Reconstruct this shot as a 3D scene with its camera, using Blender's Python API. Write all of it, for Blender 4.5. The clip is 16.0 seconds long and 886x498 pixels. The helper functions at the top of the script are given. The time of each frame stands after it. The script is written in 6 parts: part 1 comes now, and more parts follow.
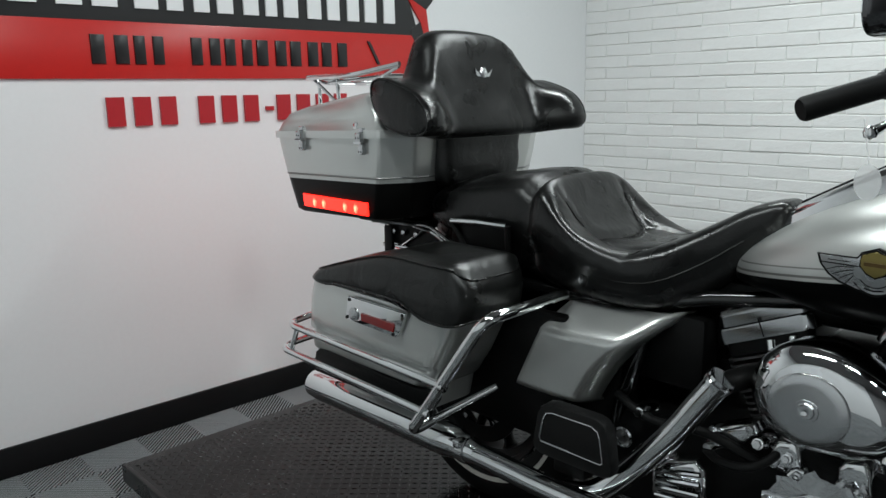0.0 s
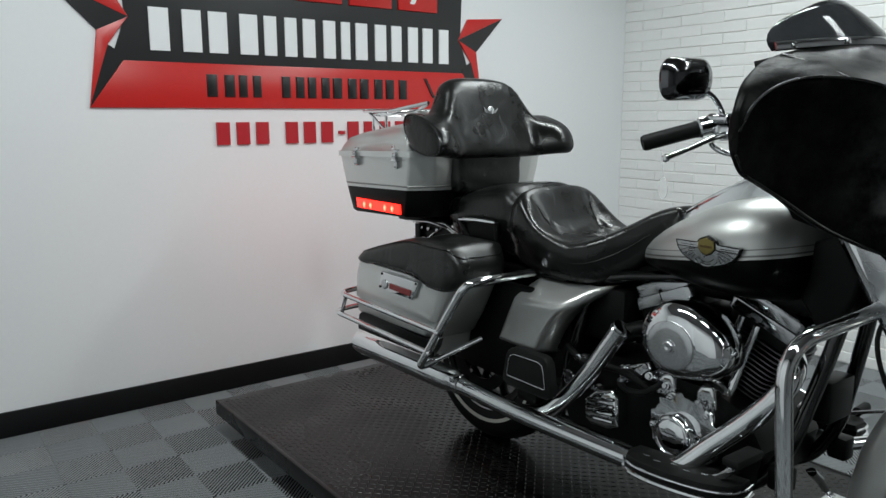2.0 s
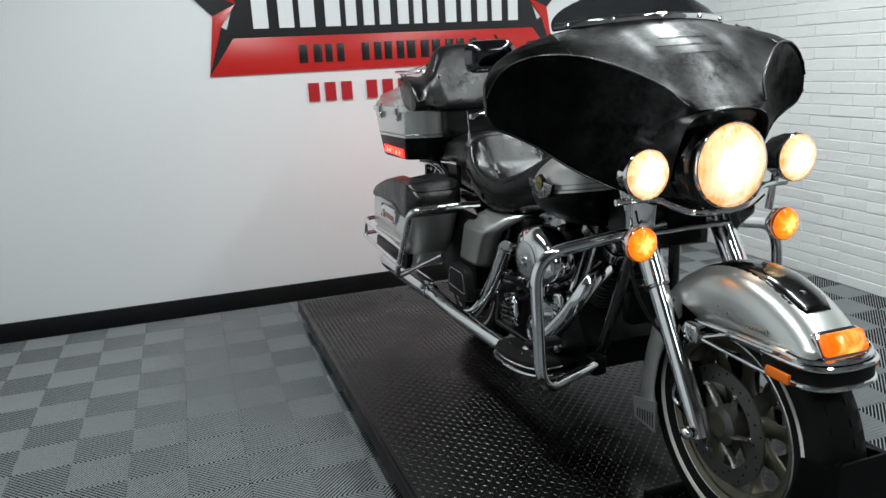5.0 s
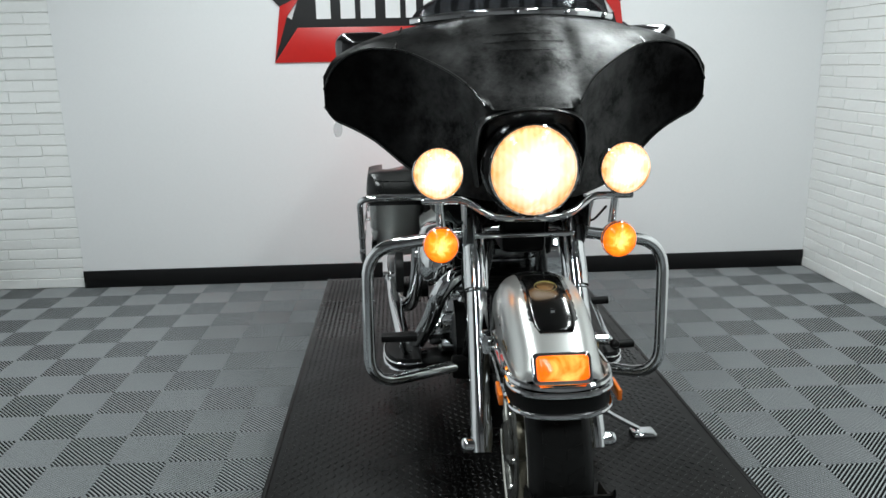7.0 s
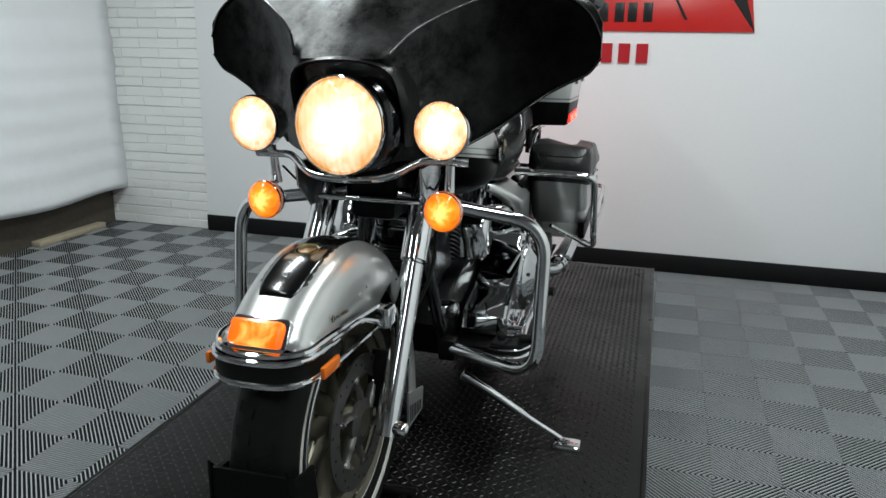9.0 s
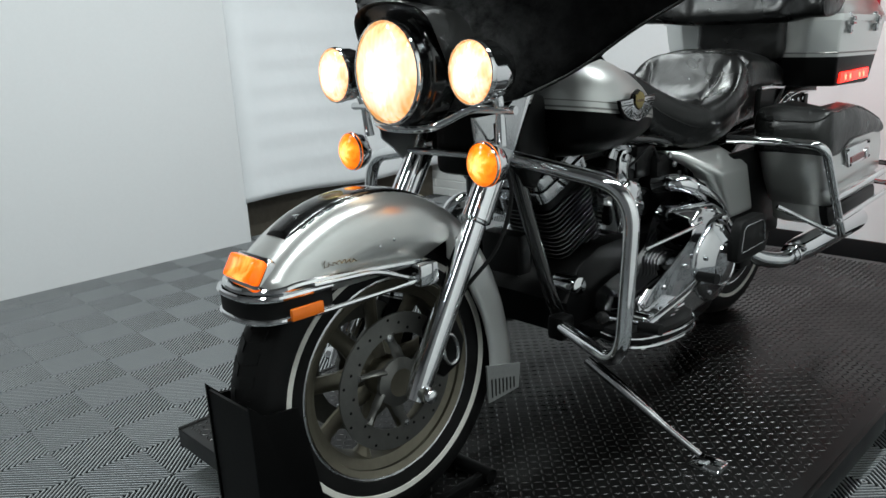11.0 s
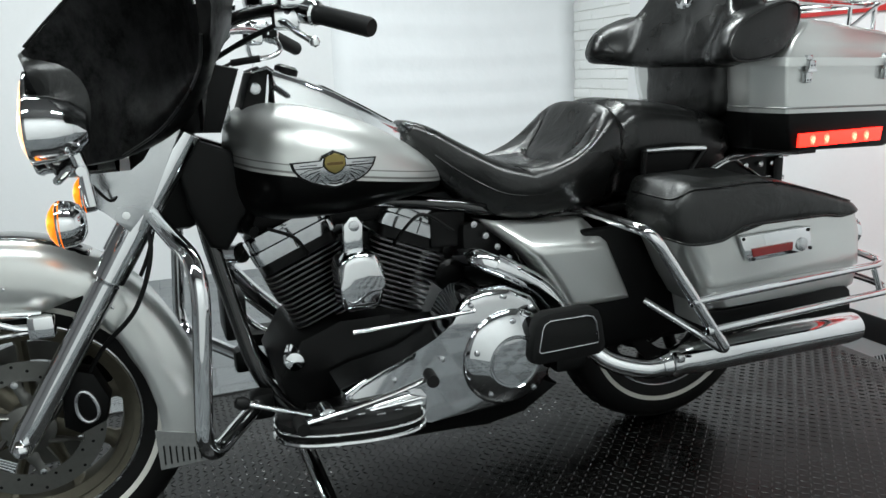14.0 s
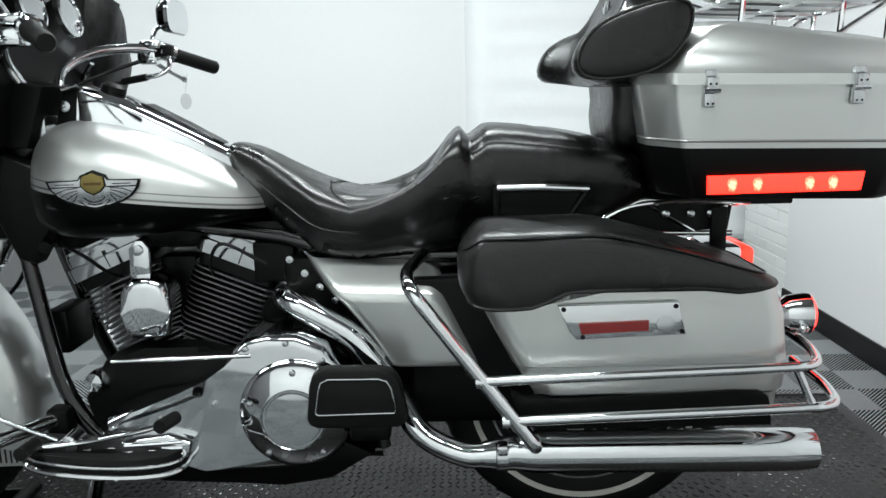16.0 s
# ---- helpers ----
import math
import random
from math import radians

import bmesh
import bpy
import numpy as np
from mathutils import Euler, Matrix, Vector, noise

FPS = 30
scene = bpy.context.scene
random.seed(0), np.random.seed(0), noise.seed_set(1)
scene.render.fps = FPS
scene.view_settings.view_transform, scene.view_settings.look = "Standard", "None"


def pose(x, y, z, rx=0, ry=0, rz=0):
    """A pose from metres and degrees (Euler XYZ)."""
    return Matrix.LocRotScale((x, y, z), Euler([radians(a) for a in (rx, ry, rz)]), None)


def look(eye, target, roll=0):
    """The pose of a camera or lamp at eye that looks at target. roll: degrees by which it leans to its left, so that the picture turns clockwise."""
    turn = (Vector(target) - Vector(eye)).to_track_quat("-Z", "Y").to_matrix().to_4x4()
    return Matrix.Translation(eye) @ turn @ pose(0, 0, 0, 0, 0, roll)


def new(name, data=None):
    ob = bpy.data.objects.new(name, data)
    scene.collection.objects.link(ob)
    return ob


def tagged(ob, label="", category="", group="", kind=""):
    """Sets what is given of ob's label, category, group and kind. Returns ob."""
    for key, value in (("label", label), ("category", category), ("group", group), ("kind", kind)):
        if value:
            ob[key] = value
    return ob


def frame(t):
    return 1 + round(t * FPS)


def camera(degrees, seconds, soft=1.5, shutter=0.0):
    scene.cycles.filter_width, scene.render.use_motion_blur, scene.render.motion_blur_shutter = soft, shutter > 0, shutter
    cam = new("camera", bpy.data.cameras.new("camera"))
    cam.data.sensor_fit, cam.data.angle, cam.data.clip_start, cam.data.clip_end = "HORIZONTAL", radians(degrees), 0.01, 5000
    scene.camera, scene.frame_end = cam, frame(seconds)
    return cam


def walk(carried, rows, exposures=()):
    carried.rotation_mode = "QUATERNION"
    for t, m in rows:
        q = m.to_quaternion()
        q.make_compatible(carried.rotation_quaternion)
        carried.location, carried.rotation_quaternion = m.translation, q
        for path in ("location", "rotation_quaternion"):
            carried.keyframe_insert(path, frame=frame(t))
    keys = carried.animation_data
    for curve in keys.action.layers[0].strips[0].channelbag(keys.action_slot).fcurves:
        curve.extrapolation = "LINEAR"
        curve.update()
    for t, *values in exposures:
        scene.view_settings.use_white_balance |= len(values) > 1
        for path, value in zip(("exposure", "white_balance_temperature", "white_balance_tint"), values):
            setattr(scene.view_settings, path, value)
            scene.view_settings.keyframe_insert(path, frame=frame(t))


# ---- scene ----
cam = camera(60.83, 16.0, 1.5)

PATH = [
    (0, (0.065, -1.012, 1.292), (1.392, 0.429, 0.888), -1.1),
    (0.5, (0.023, -1.054, 1.293), (1.364, 0.374, 0.89), -1.1),
    (1, (-0.041, -1.216, 1.305), (1.209, 0.306, 0.959), -1.1),
    (1.5, (-0.088, -1.445, 1.324), (1.087, 0.142, 1.008), -0.2),
    (2, (-0.197, -1.674, 1.318), (0.965, -0.082, 0.975), -0.2),
    (2.5, (-0.224, -1.899, 1.341), (0.882, -0.27, 0.989), -1.0),
    (3, (-0.185, -2.164, 1.343), (0.855, -0.503, 0.944), -0.4),
    (3.5, (-0.114, -2.31, 1.361), (0.864, -0.622, 0.921), -1.4),
    (4, (0.016, -2.437, 1.382), (0.913, -0.714, 0.906), -0.6),
    (4.2, (0.077, -2.506, 1.395), (0.934, -0.761, 0.926), -1.4),
    (6.3, (0.917, -2.877, 1.381), (1.116, -0.953, 0.871), -0.6),
    (6.5, (1.032, -2.915, 1.385), (1.201, -0.988, 0.878), -0.2),
    (7, (1.288, -2.882, 1.357), (1.375, -0.943, 0.874), -1.1),
    (7.5, (1.556, -2.834, 1.375), (1.522, -0.888, 0.914), -1.5),
    (8, (1.821, -2.844, 1.375), (1.514, -0.925, 0.905), -0.8),
    (8.5, (2.051, -2.797, 1.336), (1.608, -0.925, 0.788), -1.7),
    (9, (2.234, -2.655, 1.281), (1.696, -0.801, 0.757), 0.9),
    (9.5, (2.405, -2.539, 1.226), (1.673, -0.783, 0.609), -1.6),
    (9.7, (2.488, -2.486, 1.239), (1.597, -0.809, 0.61), -1.8),
    (11.8, (2.968, -1.964, 1.131), (1.43, -0.794, 0.614), -1.9),
    (12, (3.033, -1.886, 1.173), (1.46, -0.772, 0.639), -1.3),
    (12.5, (3.121, -1.658, 1.176), (1.494, -0.611, 0.666), -1.6),
    (13, (3.177, -1.438, 1.179), (1.479, -0.489, 0.713), -2.5),
    (13.5, (3.263, -1.192, 1.181), (1.478, -0.412, 0.725), -2.7),
    (14, (3.333, -0.946, 1.191), (1.506, -0.276, 0.729), -1.9),
    (14.5, (3.292, -0.706, 1.189), (1.438, -0.12, 0.725), -0.8),
    (15, (3.287, -0.47, 1.184), (1.38, -0.056, 0.746), -2.1),
    (15.5, (3.323, -0.177, 1.202), (1.379, -0.067, 0.742), -0.1),
    (16, (3.273, 0.124, 1.154), (1.311, 0.052, 0.77), -1.5),
]
walk(cam, [(t, look(eye, target, roll)) for t, eye, target, roll in PATH], [(0, -0.26), (4, -0.13), (7.2, 0.08), (9.5, -0.14), (12, 0.15), (14, 0.37), (16, 0.43)])

# ---- light ----
world = bpy.data.worlds.new("world")
scene.world = world
world.use_nodes = True
world.node_tree.nodes["Background"].inputs["Color"].default_value = (0.75, 0.85, 1.0, 1)
world.node_tree.nodes["Background"].inputs["Strength"].default_value = 0.25
scene.view_settings.exposure = 0.0


LAMP_W = 35.0


# ---- materials ----
def mat(name, color, rough=0.5, metal=0.0, coat=0.0, spec=0.5):
    m = bpy.data.materials.new(name)
    m.use_nodes = True
    b = m.node_tree.nodes["Principled BSDF"]
    b.inputs["Base Color"].default_value = (*color, 1)
    b.inputs["Roughness"].default_value = rough
    b.inputs["Metallic"].default_value = metal
    b.inputs["Coat Weight"].default_value = coat
    b.inputs["Coat Roughness"].default_value = 0.06
    b.inputs["Specular IOR Level"].default_value = spec
    return m


def node(m, kind, **values):
    n = m.node_tree.nodes.new(kind)
    for k, v in values.items():
        n.inputs[k].default_value = v
    return n


def link(m, a, out, b, inp):
    m.node_tree.links.new(a.outputs[out], b.inputs[inp])


def bsdf(m):
    return m.node_tree.nodes["Principled BSDF"]


def grain(m, scale, amount, bump=0.0, rough=0.0, detail=6.0, scale2=None, distance=0.002):
    """Two scales of noise on the colour, and relief and gloss from the finer one."""
    b = bsdf(m)
    tc = node(m, "ShaderNodeTexCoord")
    n1 = node(m, "ShaderNodeTexNoise", Scale=scale, Detail=detail, Roughness=0.6)
    n2 = node(m, "ShaderNodeTexNoise", Scale=scale2 or scale * 0.07, Detail=3.0)
    link(m, tc, "Object", n1, "Vector")
    link(m, tc, "Object", n2, "Vector")
    add = node(m, "ShaderNodeMath")
    add.operation = "ADD"
    link(m, n1, "Fac", add, 0)
    link(m, n2, "Fac", add, 1)
    span = node(m, "ShaderNodeMapRange")
    span.inputs["From Min"].default_value = 0.6
    span.inputs["From Max"].default_value = 1.4
    span.inputs["To Min"].default_value = 1 - amount
    span.inputs["To Max"].default_value = 1 + amount
    link(m, add, 0, span, "Value")
    hsv = node(m, "ShaderNodeHueSaturation")
    hsv.inputs["Color"].default_value = b.inputs["Base Color"].default_value
    link(m, span, 0, hsv, "Value")
    link(m, hsv, 0, b, "Base Color")
    if bump:
        bp = node(m, "ShaderNodeBump", Strength=bump, Distance=distance)
        link(m, n1, "Fac", bp, "Height")
        link(m, bp, 0, b, "Normal")
    if rough:
        r = b.inputs["Roughness"].default_value
        s2 = node(m, "ShaderNodeMapRange")
        s2.inputs["From Min"].default_value = 0.3
        s2.inputs["From Max"].default_value = 0.7
        s2.inputs["To Min"].default_value = max(0.02, r - rough)
        s2.inputs["To Max"].default_value = min(1.0, r + rough)
        link(m, n2, "Fac", s2, "Value")
        link(m, s2, 0, b, "Roughness")
    return m


def glow(name, color, strength):
    m = mat(name, color, 0.2)
    bsdf(m).inputs["Emission Color"].default_value = (*color, 1)
    bsdf(m).inputs["Emission Strength"].default_value = strength
    return m



def hide(name, color, rough, spec, fold_scale=10.0, fold_depth=0.16):
    """Leather: pores, soft creases and worn gloss."""
    m = grain(mat(name, color, rough, 0.0, 0.0, spec), 320, 0.3, 0.16, 0.10, scale2=7, distance=0.0006)
    fine = [n for n in m.node_tree.nodes if n.type == "BUMP"][0]
    tc = node(m, "ShaderNodeTexCoord")
    fold = node(m, "ShaderNodeTexNoise", Scale=fold_scale, Detail=4.0, Distortion=0.6)
    link(m, tc, "Object", fold, "Vector")
    big = node(m, "ShaderNodeBump", Strength=fold_depth, Distance=0.010)
    link(m, fold, "Fac", big, "Height")
    link(m, big, 0, fine, "Normal")
    return m


def lit(name, radius, rim=(0.62, 0.27, 0.07), mid=(1.05, 0.86, 0.62), hot=(1.6, 1.45, 1.2), flutes=0.035, squash=(1, 1, 1)):
    """Lit glass: hot in the middle, warm towards the rim, with uneven flutes."""
    m = mat(name, rim, 0.12)
    b = bsdf(m)
    tc = node(m, "ShaderNodeTexCoord")
    far = node(m, "ShaderNodeVectorMath")
    far.operation = "LENGTH"
    across = node(m, "ShaderNodeVectorMath")
    across.operation = "MULTIPLY"
    across.inputs[1].default_value = squash
    link(m, tc, "Object", across, 0)
    link(m, across, 0, far, 0)
    n = node(m, "ShaderNodeTexNoise", Scale=1.6 / radius, Detail=3.0, Distortion=1.0)
    link(m, tc, "Object", n, "Vector")
    flute = node(m, "ShaderNodeTexWave", Scale=2.2 / radius, Distortion=0.6)
    link(m, tc, "Object", flute, "Vector")
    soft = node(m, "ShaderNodeMath")
    soft.operation = "MULTIPLY_ADD"
    soft.inputs[1].default_value, soft.inputs[2].default_value = flutes, 0.0
    link(m, flute, "Fac", soft, 0)
    soft2 = node(m, "ShaderNodeMath")
    soft2.operation = "MULTIPLY_ADD"
    soft2.inputs[1].default_value = 0.55
    link(m, n, "Fac", soft2, 0)
    link(m, soft, 0, soft2, 2)
    s = node(m, "ShaderNodeMath")
    s.operation = "MULTIPLY_ADD"
    s.inputs[1].default_value = -0.48 / radius
    link(m, far, "Value", s, 0)
    link(m, soft2, 0, s, 2)
    r = node(m, "ShaderNodeValToRGB")
    els = r.color_ramp.elements
    els[0].position, els[0].color = 0.0, (*rim, 1)
    els[1].position, els[1].color = 0.46, (*hot, 1)
    e = els.new(0.2)
    e.color = (*mid, 1)
    shift = node(m, "ShaderNodeMath")
    shift.inputs[1].default_value = 0.24
    link(m, s, 0, shift, 0)
    link(m, shift, 0, r, "Fac")
    link(m, r, "Color", b, "Emission Color")
    b.inputs["Emission Strength"].default_value = 1.25
    return m


WALL = grain(mat("white_wall_paint", (0.78, 0.79, 0.80), 0.45), 60, 0.02, 0.05, scale2=1.2)
BRICK = grain(mat("white_painted_brick", (0.86, 0.87, 0.86), 0.38), 45, 0.03, 0.55, scale2=3, distance=0.006)
MORTAR = grain(mat("painted_joint", (0.84, 0.85, 0.83), 0.6), 80, 0.05, 0.3)
SHEET = grain(mat("white_sheet", (0.88, 0.90, 0.92), 0.5), 9, 0.02, 0.2, scale2=2, detail=3.0, distance=0.012)
# mirror chrome with the dark room's reflection put into its base colour
MIRRORBACK = grain(mat("chrome_mirroring_dark", (0.13, 0.13, 0.135), 0.12, 1.0), 60, 0.1, 0.0, 0.05)
CEIL = mat("ceiling_paint", (0.18, 0.18, 0.18), 0.8)
DARKWALL = grain(mat("unseen_dark_wall", (0.22, 0.22, 0.225), 0.7), 20, 0.1)
BASEB = grain(mat("black_rubber_baseboard", (0.005, 0.005, 0.0055), 0.45, spec=0.3), 60, 0.2, 0.05)
TILE = grain(mat("grey_plastic_tile", (0.315, 0.332, 0.341), 0.42), 120, 0.10, 0.05, 0.08, scale2=2.5)
TILEBASE = mat("tile_slot", (0.009, 0.0095, 0.010), 0.9, spec=0.1)
DECK = grain(mat("black_painted_steel", (0.0028, 0.0026, 0.0025), 0.33, spec=0.21), 70, 0.3, 0.10, 0.12, scale2=3)
LUG = grain(mat("worn_tread_lug", (0.005, 0.0047, 0.0045), 0.29, spec=0.42), 70, 0.3, 0.05, 0.08, scale2=3)
STEEL = grain(mat("black_chock_steel", (0.0016, 0.0016, 0.0016), 0.45, spec=0.13), 60, 0.3, 0.1)
CHROME = grain(mat("chrome", (0.75, 0.76, 0.77), 0.06, 1.0), 40, 0.03, 0.0, 0.03)
DULLCHROME = grain(mat("brushed_metal", (0.55, 0.56, 0.57), 0.25, 1.0), 90, 0.08, 0.05, 0.08)
SILVER = grain(mat("silver_metallic_paint", (0.59, 0.60, 0.585), 0.29, 0.80, 0.6), 900, 0.05, 0.0, 0.015, scale2=4)
BLACKP = grain(mat("gloss_black_paint", (0.002, 0.002, 0.002), 0.15, 0.0, 0.6, 0.4), 60, 0.1)
SATIN = grain(mat("satin_black_metal", (0.0022, 0.0022, 0.0022), 0.40, spec=0.14), 120, 0.2, 0.05)
LEATHER = hide("black_leather", (0.0022, 0.0023, 0.0022), 0.30, 0.42, 17.0, 0.32)
HOOD = hide("worn_black_leather", (0.0018, 0.0018, 0.0018), 0.38, 0.5, 9.0, 0.08)
# rubbed, hazy gloss in patches
cloud = node(HOOD, "ShaderNodeTexNoise", Scale=9.0, Detail=8.0, Roughness=0.74)
link(HOOD, node(HOOD, "ShaderNodeTexCoord"), "Object", cloud, "Vector")
haze = node(HOOD, "ShaderNodeMapRange")
for key, value in (("From Min", 0.38), ("From Max", 0.64), ("To Min", 0.10), ("To Max", 0.95)):
    haze.inputs[key].default_value = value
link(HOOD, cloud, "Fac", haze, "Value")
# only the broad middle of the hood is rubbed
place = node(HOOD, "ShaderNodeSeparateXYZ")
link(HOOD, node(HOOD, "ShaderNodeTexCoord"), "Object", place, 0)
side = node(HOOD, "ShaderNodeMath")
side.operation = "ABSOLUTE"
link(HOOD, place, "X", side, 0)
worn = node(HOOD, "ShaderNodeMapRange")
for key, value in (("From Min", 0.10), ("From Max", 0.30), ("To Min", 1.0), ("To Max", 0.12)):
    worn.inputs[key].default_value = value
link(HOOD, side, 0, worn, "Value")
gloss = node(HOOD, "ShaderNodeMath")
gloss.operation = "MULTIPLY"
link(HOOD, haze, 0, gloss, 0)
link(HOOD, worn, 0, gloss, 1)
link(HOOD, gloss, 0, bsdf(HOOD), "Specular IOR Level")
VINYL = hide("black_vinyl_cover", (0.0042, 0.0045, 0.0042), 0.35, 0.48, 13.0, 0.42)
RUBBER = grain(mat("black_rubber", (0.004, 0.004, 0.004), 0.55, spec=0.2), 90, 0.3, 0.1)
FLAP = grain(mat("grey_rubber_flap", (0.17, 0.175, 0.172), 0.45, 0.2), 90, 0.2, 0.1)
WHITEW = grain(mat("whitewall_rubber", (0.62, 0.61, 0.56), 0.6), 60, 0.08)
CAST = grain(mat("cast_alloy", (0.15, 0.138, 0.105), 0.42, 0.7), 70, 0.15, 0.1, 0.1)
ROCKER = grain(mat("grey_chrome", (0.42, 0.43, 0.44), 0.12, 1.0), 60, 0.1, 0.0, 0.05)
DISC = grain(mat("worn_brake_disc", (0.15, 0.15, 0.14), 0.38, 0.8), 70, 0.12, 0.05, 0.1)
SIGNRED = grain(mat("red_sign_face", (0.52, 0.015, 0.012), 0.3), 40, 0.06)
SIGNBLACK = grain(mat("black_sign_face", (0.012, 0.012, 0.013), 0.3), 40, 0.1)
SIGNWHITE = mat("white_sign_face", (0.82, 0.83, 0.84), 0.35)
POLISHED = grain(mat("polished_casting", (0.64, 0.65, 0.66), 0.06, 1.0), 60, 0.03, 0.0, 0.03)
STRIPE = mat("grey_stripe", (0.20, 0.205, 0.20), 0.35, 0.4)
DARKRED = grain(mat("red_number_face", (0.42, 0.012, 0.02), 0.35), 40, 0.06)
BRONZE = grain(mat("dark_bronze", (0.12, 0.075, 0.03), 0.32, 0.8), 200, 0.3)
GOLD = grain(mat("gold_enamel", (0.24, 0.19, 0.06), 0.4, 0.6), 200, 0.1)
LAMPON = lit("lit_lamp_glass", 0.058, (0.72, 0.32, 0.09), (1.15, 0.92, 0.66), (2.1, 1.9, 1.6), squash=(1, 0, 1))
HEADON = lit("lit_headlamp_glass", 0.10, (0.70, 0.33, 0.10), (1.02, 0.80, 0.55), (1.75, 1.55, 1.25), squash=(1, 0, 1))
AMBERON = lit("lit_amber_lens", 0.036, (0.75, 0.14, 0.004), (1.1, 0.34, 0.02), (2.0, 1.1, 0.30), 0.02, (1, 0, 1))
LENSON = lit("lit_fender_lens", 0.075, (0.70, 0.085, 0.002), (0.92, 0.15, 0.005), (1.7, 0.85, 0.20), 0.015)
AMBER = mat("amber_reflector", (0.75, 0.16, 0.01), 0.2)
REDON = glow("lit_red_lens", (1.0, 0.020, 0.011), 3.2)
BULBON = lit("lit_red_bulb", 0.014, (0.9, 0.02, 0.01), (1.3, 0.10, 0.05), (2.6, 1.1, 0.6))
REDLENS = mat("red_reflector", (0.16, 0.006, 0.006), 0.15)
TAGPLASTIC = mat("clear_plastic_tag", (0.85, 0.86, 0.86), 0.3)
bsdf(TAGPLASTIC).inputs["Alpha"].default_value = 0.45
bsdf(TAGPLASTIC).inputs["Alpha"].default_value = 0.35
TINT = mat("smoked_shield", (0.02, 0.02, 0.022), 0.05)
bsdf(TINT).inputs["Transmission Weight"].default_value = 0.85
bsdf(TINT).inputs["Base Color"].default_value = (0.04, 0.042, 0.046, 1)
bsdf(TINT).inputs["IOR"].default_value = 1.1


# ---- mesh helpers ----
def mesh_of(bm, name, sharp=40):
    me = bpy.data.meshes.new(name)
    bmesh.ops.recalc_face_normals(bm, faces=bm.faces)
    bm.to_mesh(me)
    bm.free()
    for p in me.polygons:
        p.use_smooth = True
    me.set_sharp_from_angle(angle=radians(sharp))
    return me


def part(name, bm, material, parent=None, label="", sharp=40, subd=0, solid=0.0):
    me = mesh_of(bm, name, sharp)
    me.materials.append(material)
    ob = new(name, me)
    if parent is not None:
        ob.parent = parent
    if label:
        tagged(ob, label=label)
    if solid:
        s = ob.modifiers.new("thickness", "SOLIDIFY")
        s.thickness, s.offset = solid, -1
    if subd:
        s = ob.modifiers.new("smooth", "SUBSURF")
        s.levels = s.render_levels = subd
    return ob


def thing(name, m, label, category, group="", kind=""):
    ob = new(name)
    ob.matrix_world = m
    return tagged(ob, label, category, group, kind)


def box(bm, lo, hi, bevel=0.0, seg=2):
    r = bmesh.ops.create_cube(bm, size=1)
    vs = r["verts"]
    lo, hi = Vector(lo), Vector(hi)
    for v in vs:
        v.co = Vector([(lo[i] + hi[i]) / 2 + v.co[i] * (hi[i] - lo[i]) for i in range(3)])
    if bevel:
        es = list({e for v in vs for e in v.link_edges})
        bmesh.ops.bevel(bm, geom=es, offset=bevel, segments=seg, affect="EDGES", profile=0.5)
    return bm


def bx(lo, hi, bevel=0.0, seg=2):
    return box(bmesh.new(), lo, hi, bevel, seg)


def loft(rings, caps=True, closed=True, bm=None):
    """Skin through rings of equal point counts."""
    bm = bm or bmesh.new()
    rows = [[bm.verts.new(p) for p in r] for r in rings]
    n = len(rows[0])
    for a, b in zip(rows, rows[1:]):
        for i in range(n if closed else n - 1):
            j = (i + 1) % n
            bm.faces.new((a[i], a[j], b[j], b[i]))
    if caps and closed:
        bm.faces.new(rows[0][::-1])
        bm.faces.new(rows[-1])
    return bm


def spline(pts, steps=6, closed=False):
    """A smooth curve through the points."""
    P = [Vector(p) for p in pts]
    n = len(P)
    out = []
    for i in range(n if closed else n - 1):
        p0 = P[i - 1] if (i > 0 or closed) else P[0] * 2 - P[1]
        p1, p2 = P[i], P[(i + 1) % n]
        p3 = P[(i + 2) % n] if (i + 2 < n or closed) else P[-1] * 2 - P[-2]
        for k in range(steps):
            t = k / steps
            out.append(0.5 * (2 * p1 + (p2 - p0) * t + (2 * p0 - 5 * p1 + 4 * p2 - p3) * t * t + (3 * p1 - p0 - 3 * p2 + p3) * t ** 3))
    if not closed:
        out.append(P[-1])
    return out


def fillet(pts, radius, steps=6):
    """Straight runs with rounded corners, as bent tube has."""
    P = [Vector(p) for p in pts]
    out = [P[0]]
    for a, b, c in zip(P, P[1:], P[2:]):
        r = min(radius, (a - b).length * 0.48, (c - b).length * 0.48)
        p, q = b + (a - b).normalized() * r, b + (c - b).normalized() * r
        for k in range(steps + 1):
            t = k / steps
            out.append(p * (1 - t) ** 2 + b * 2 * t * (1 - t) + q * t * t)
    out.append(P[-1])
    return out


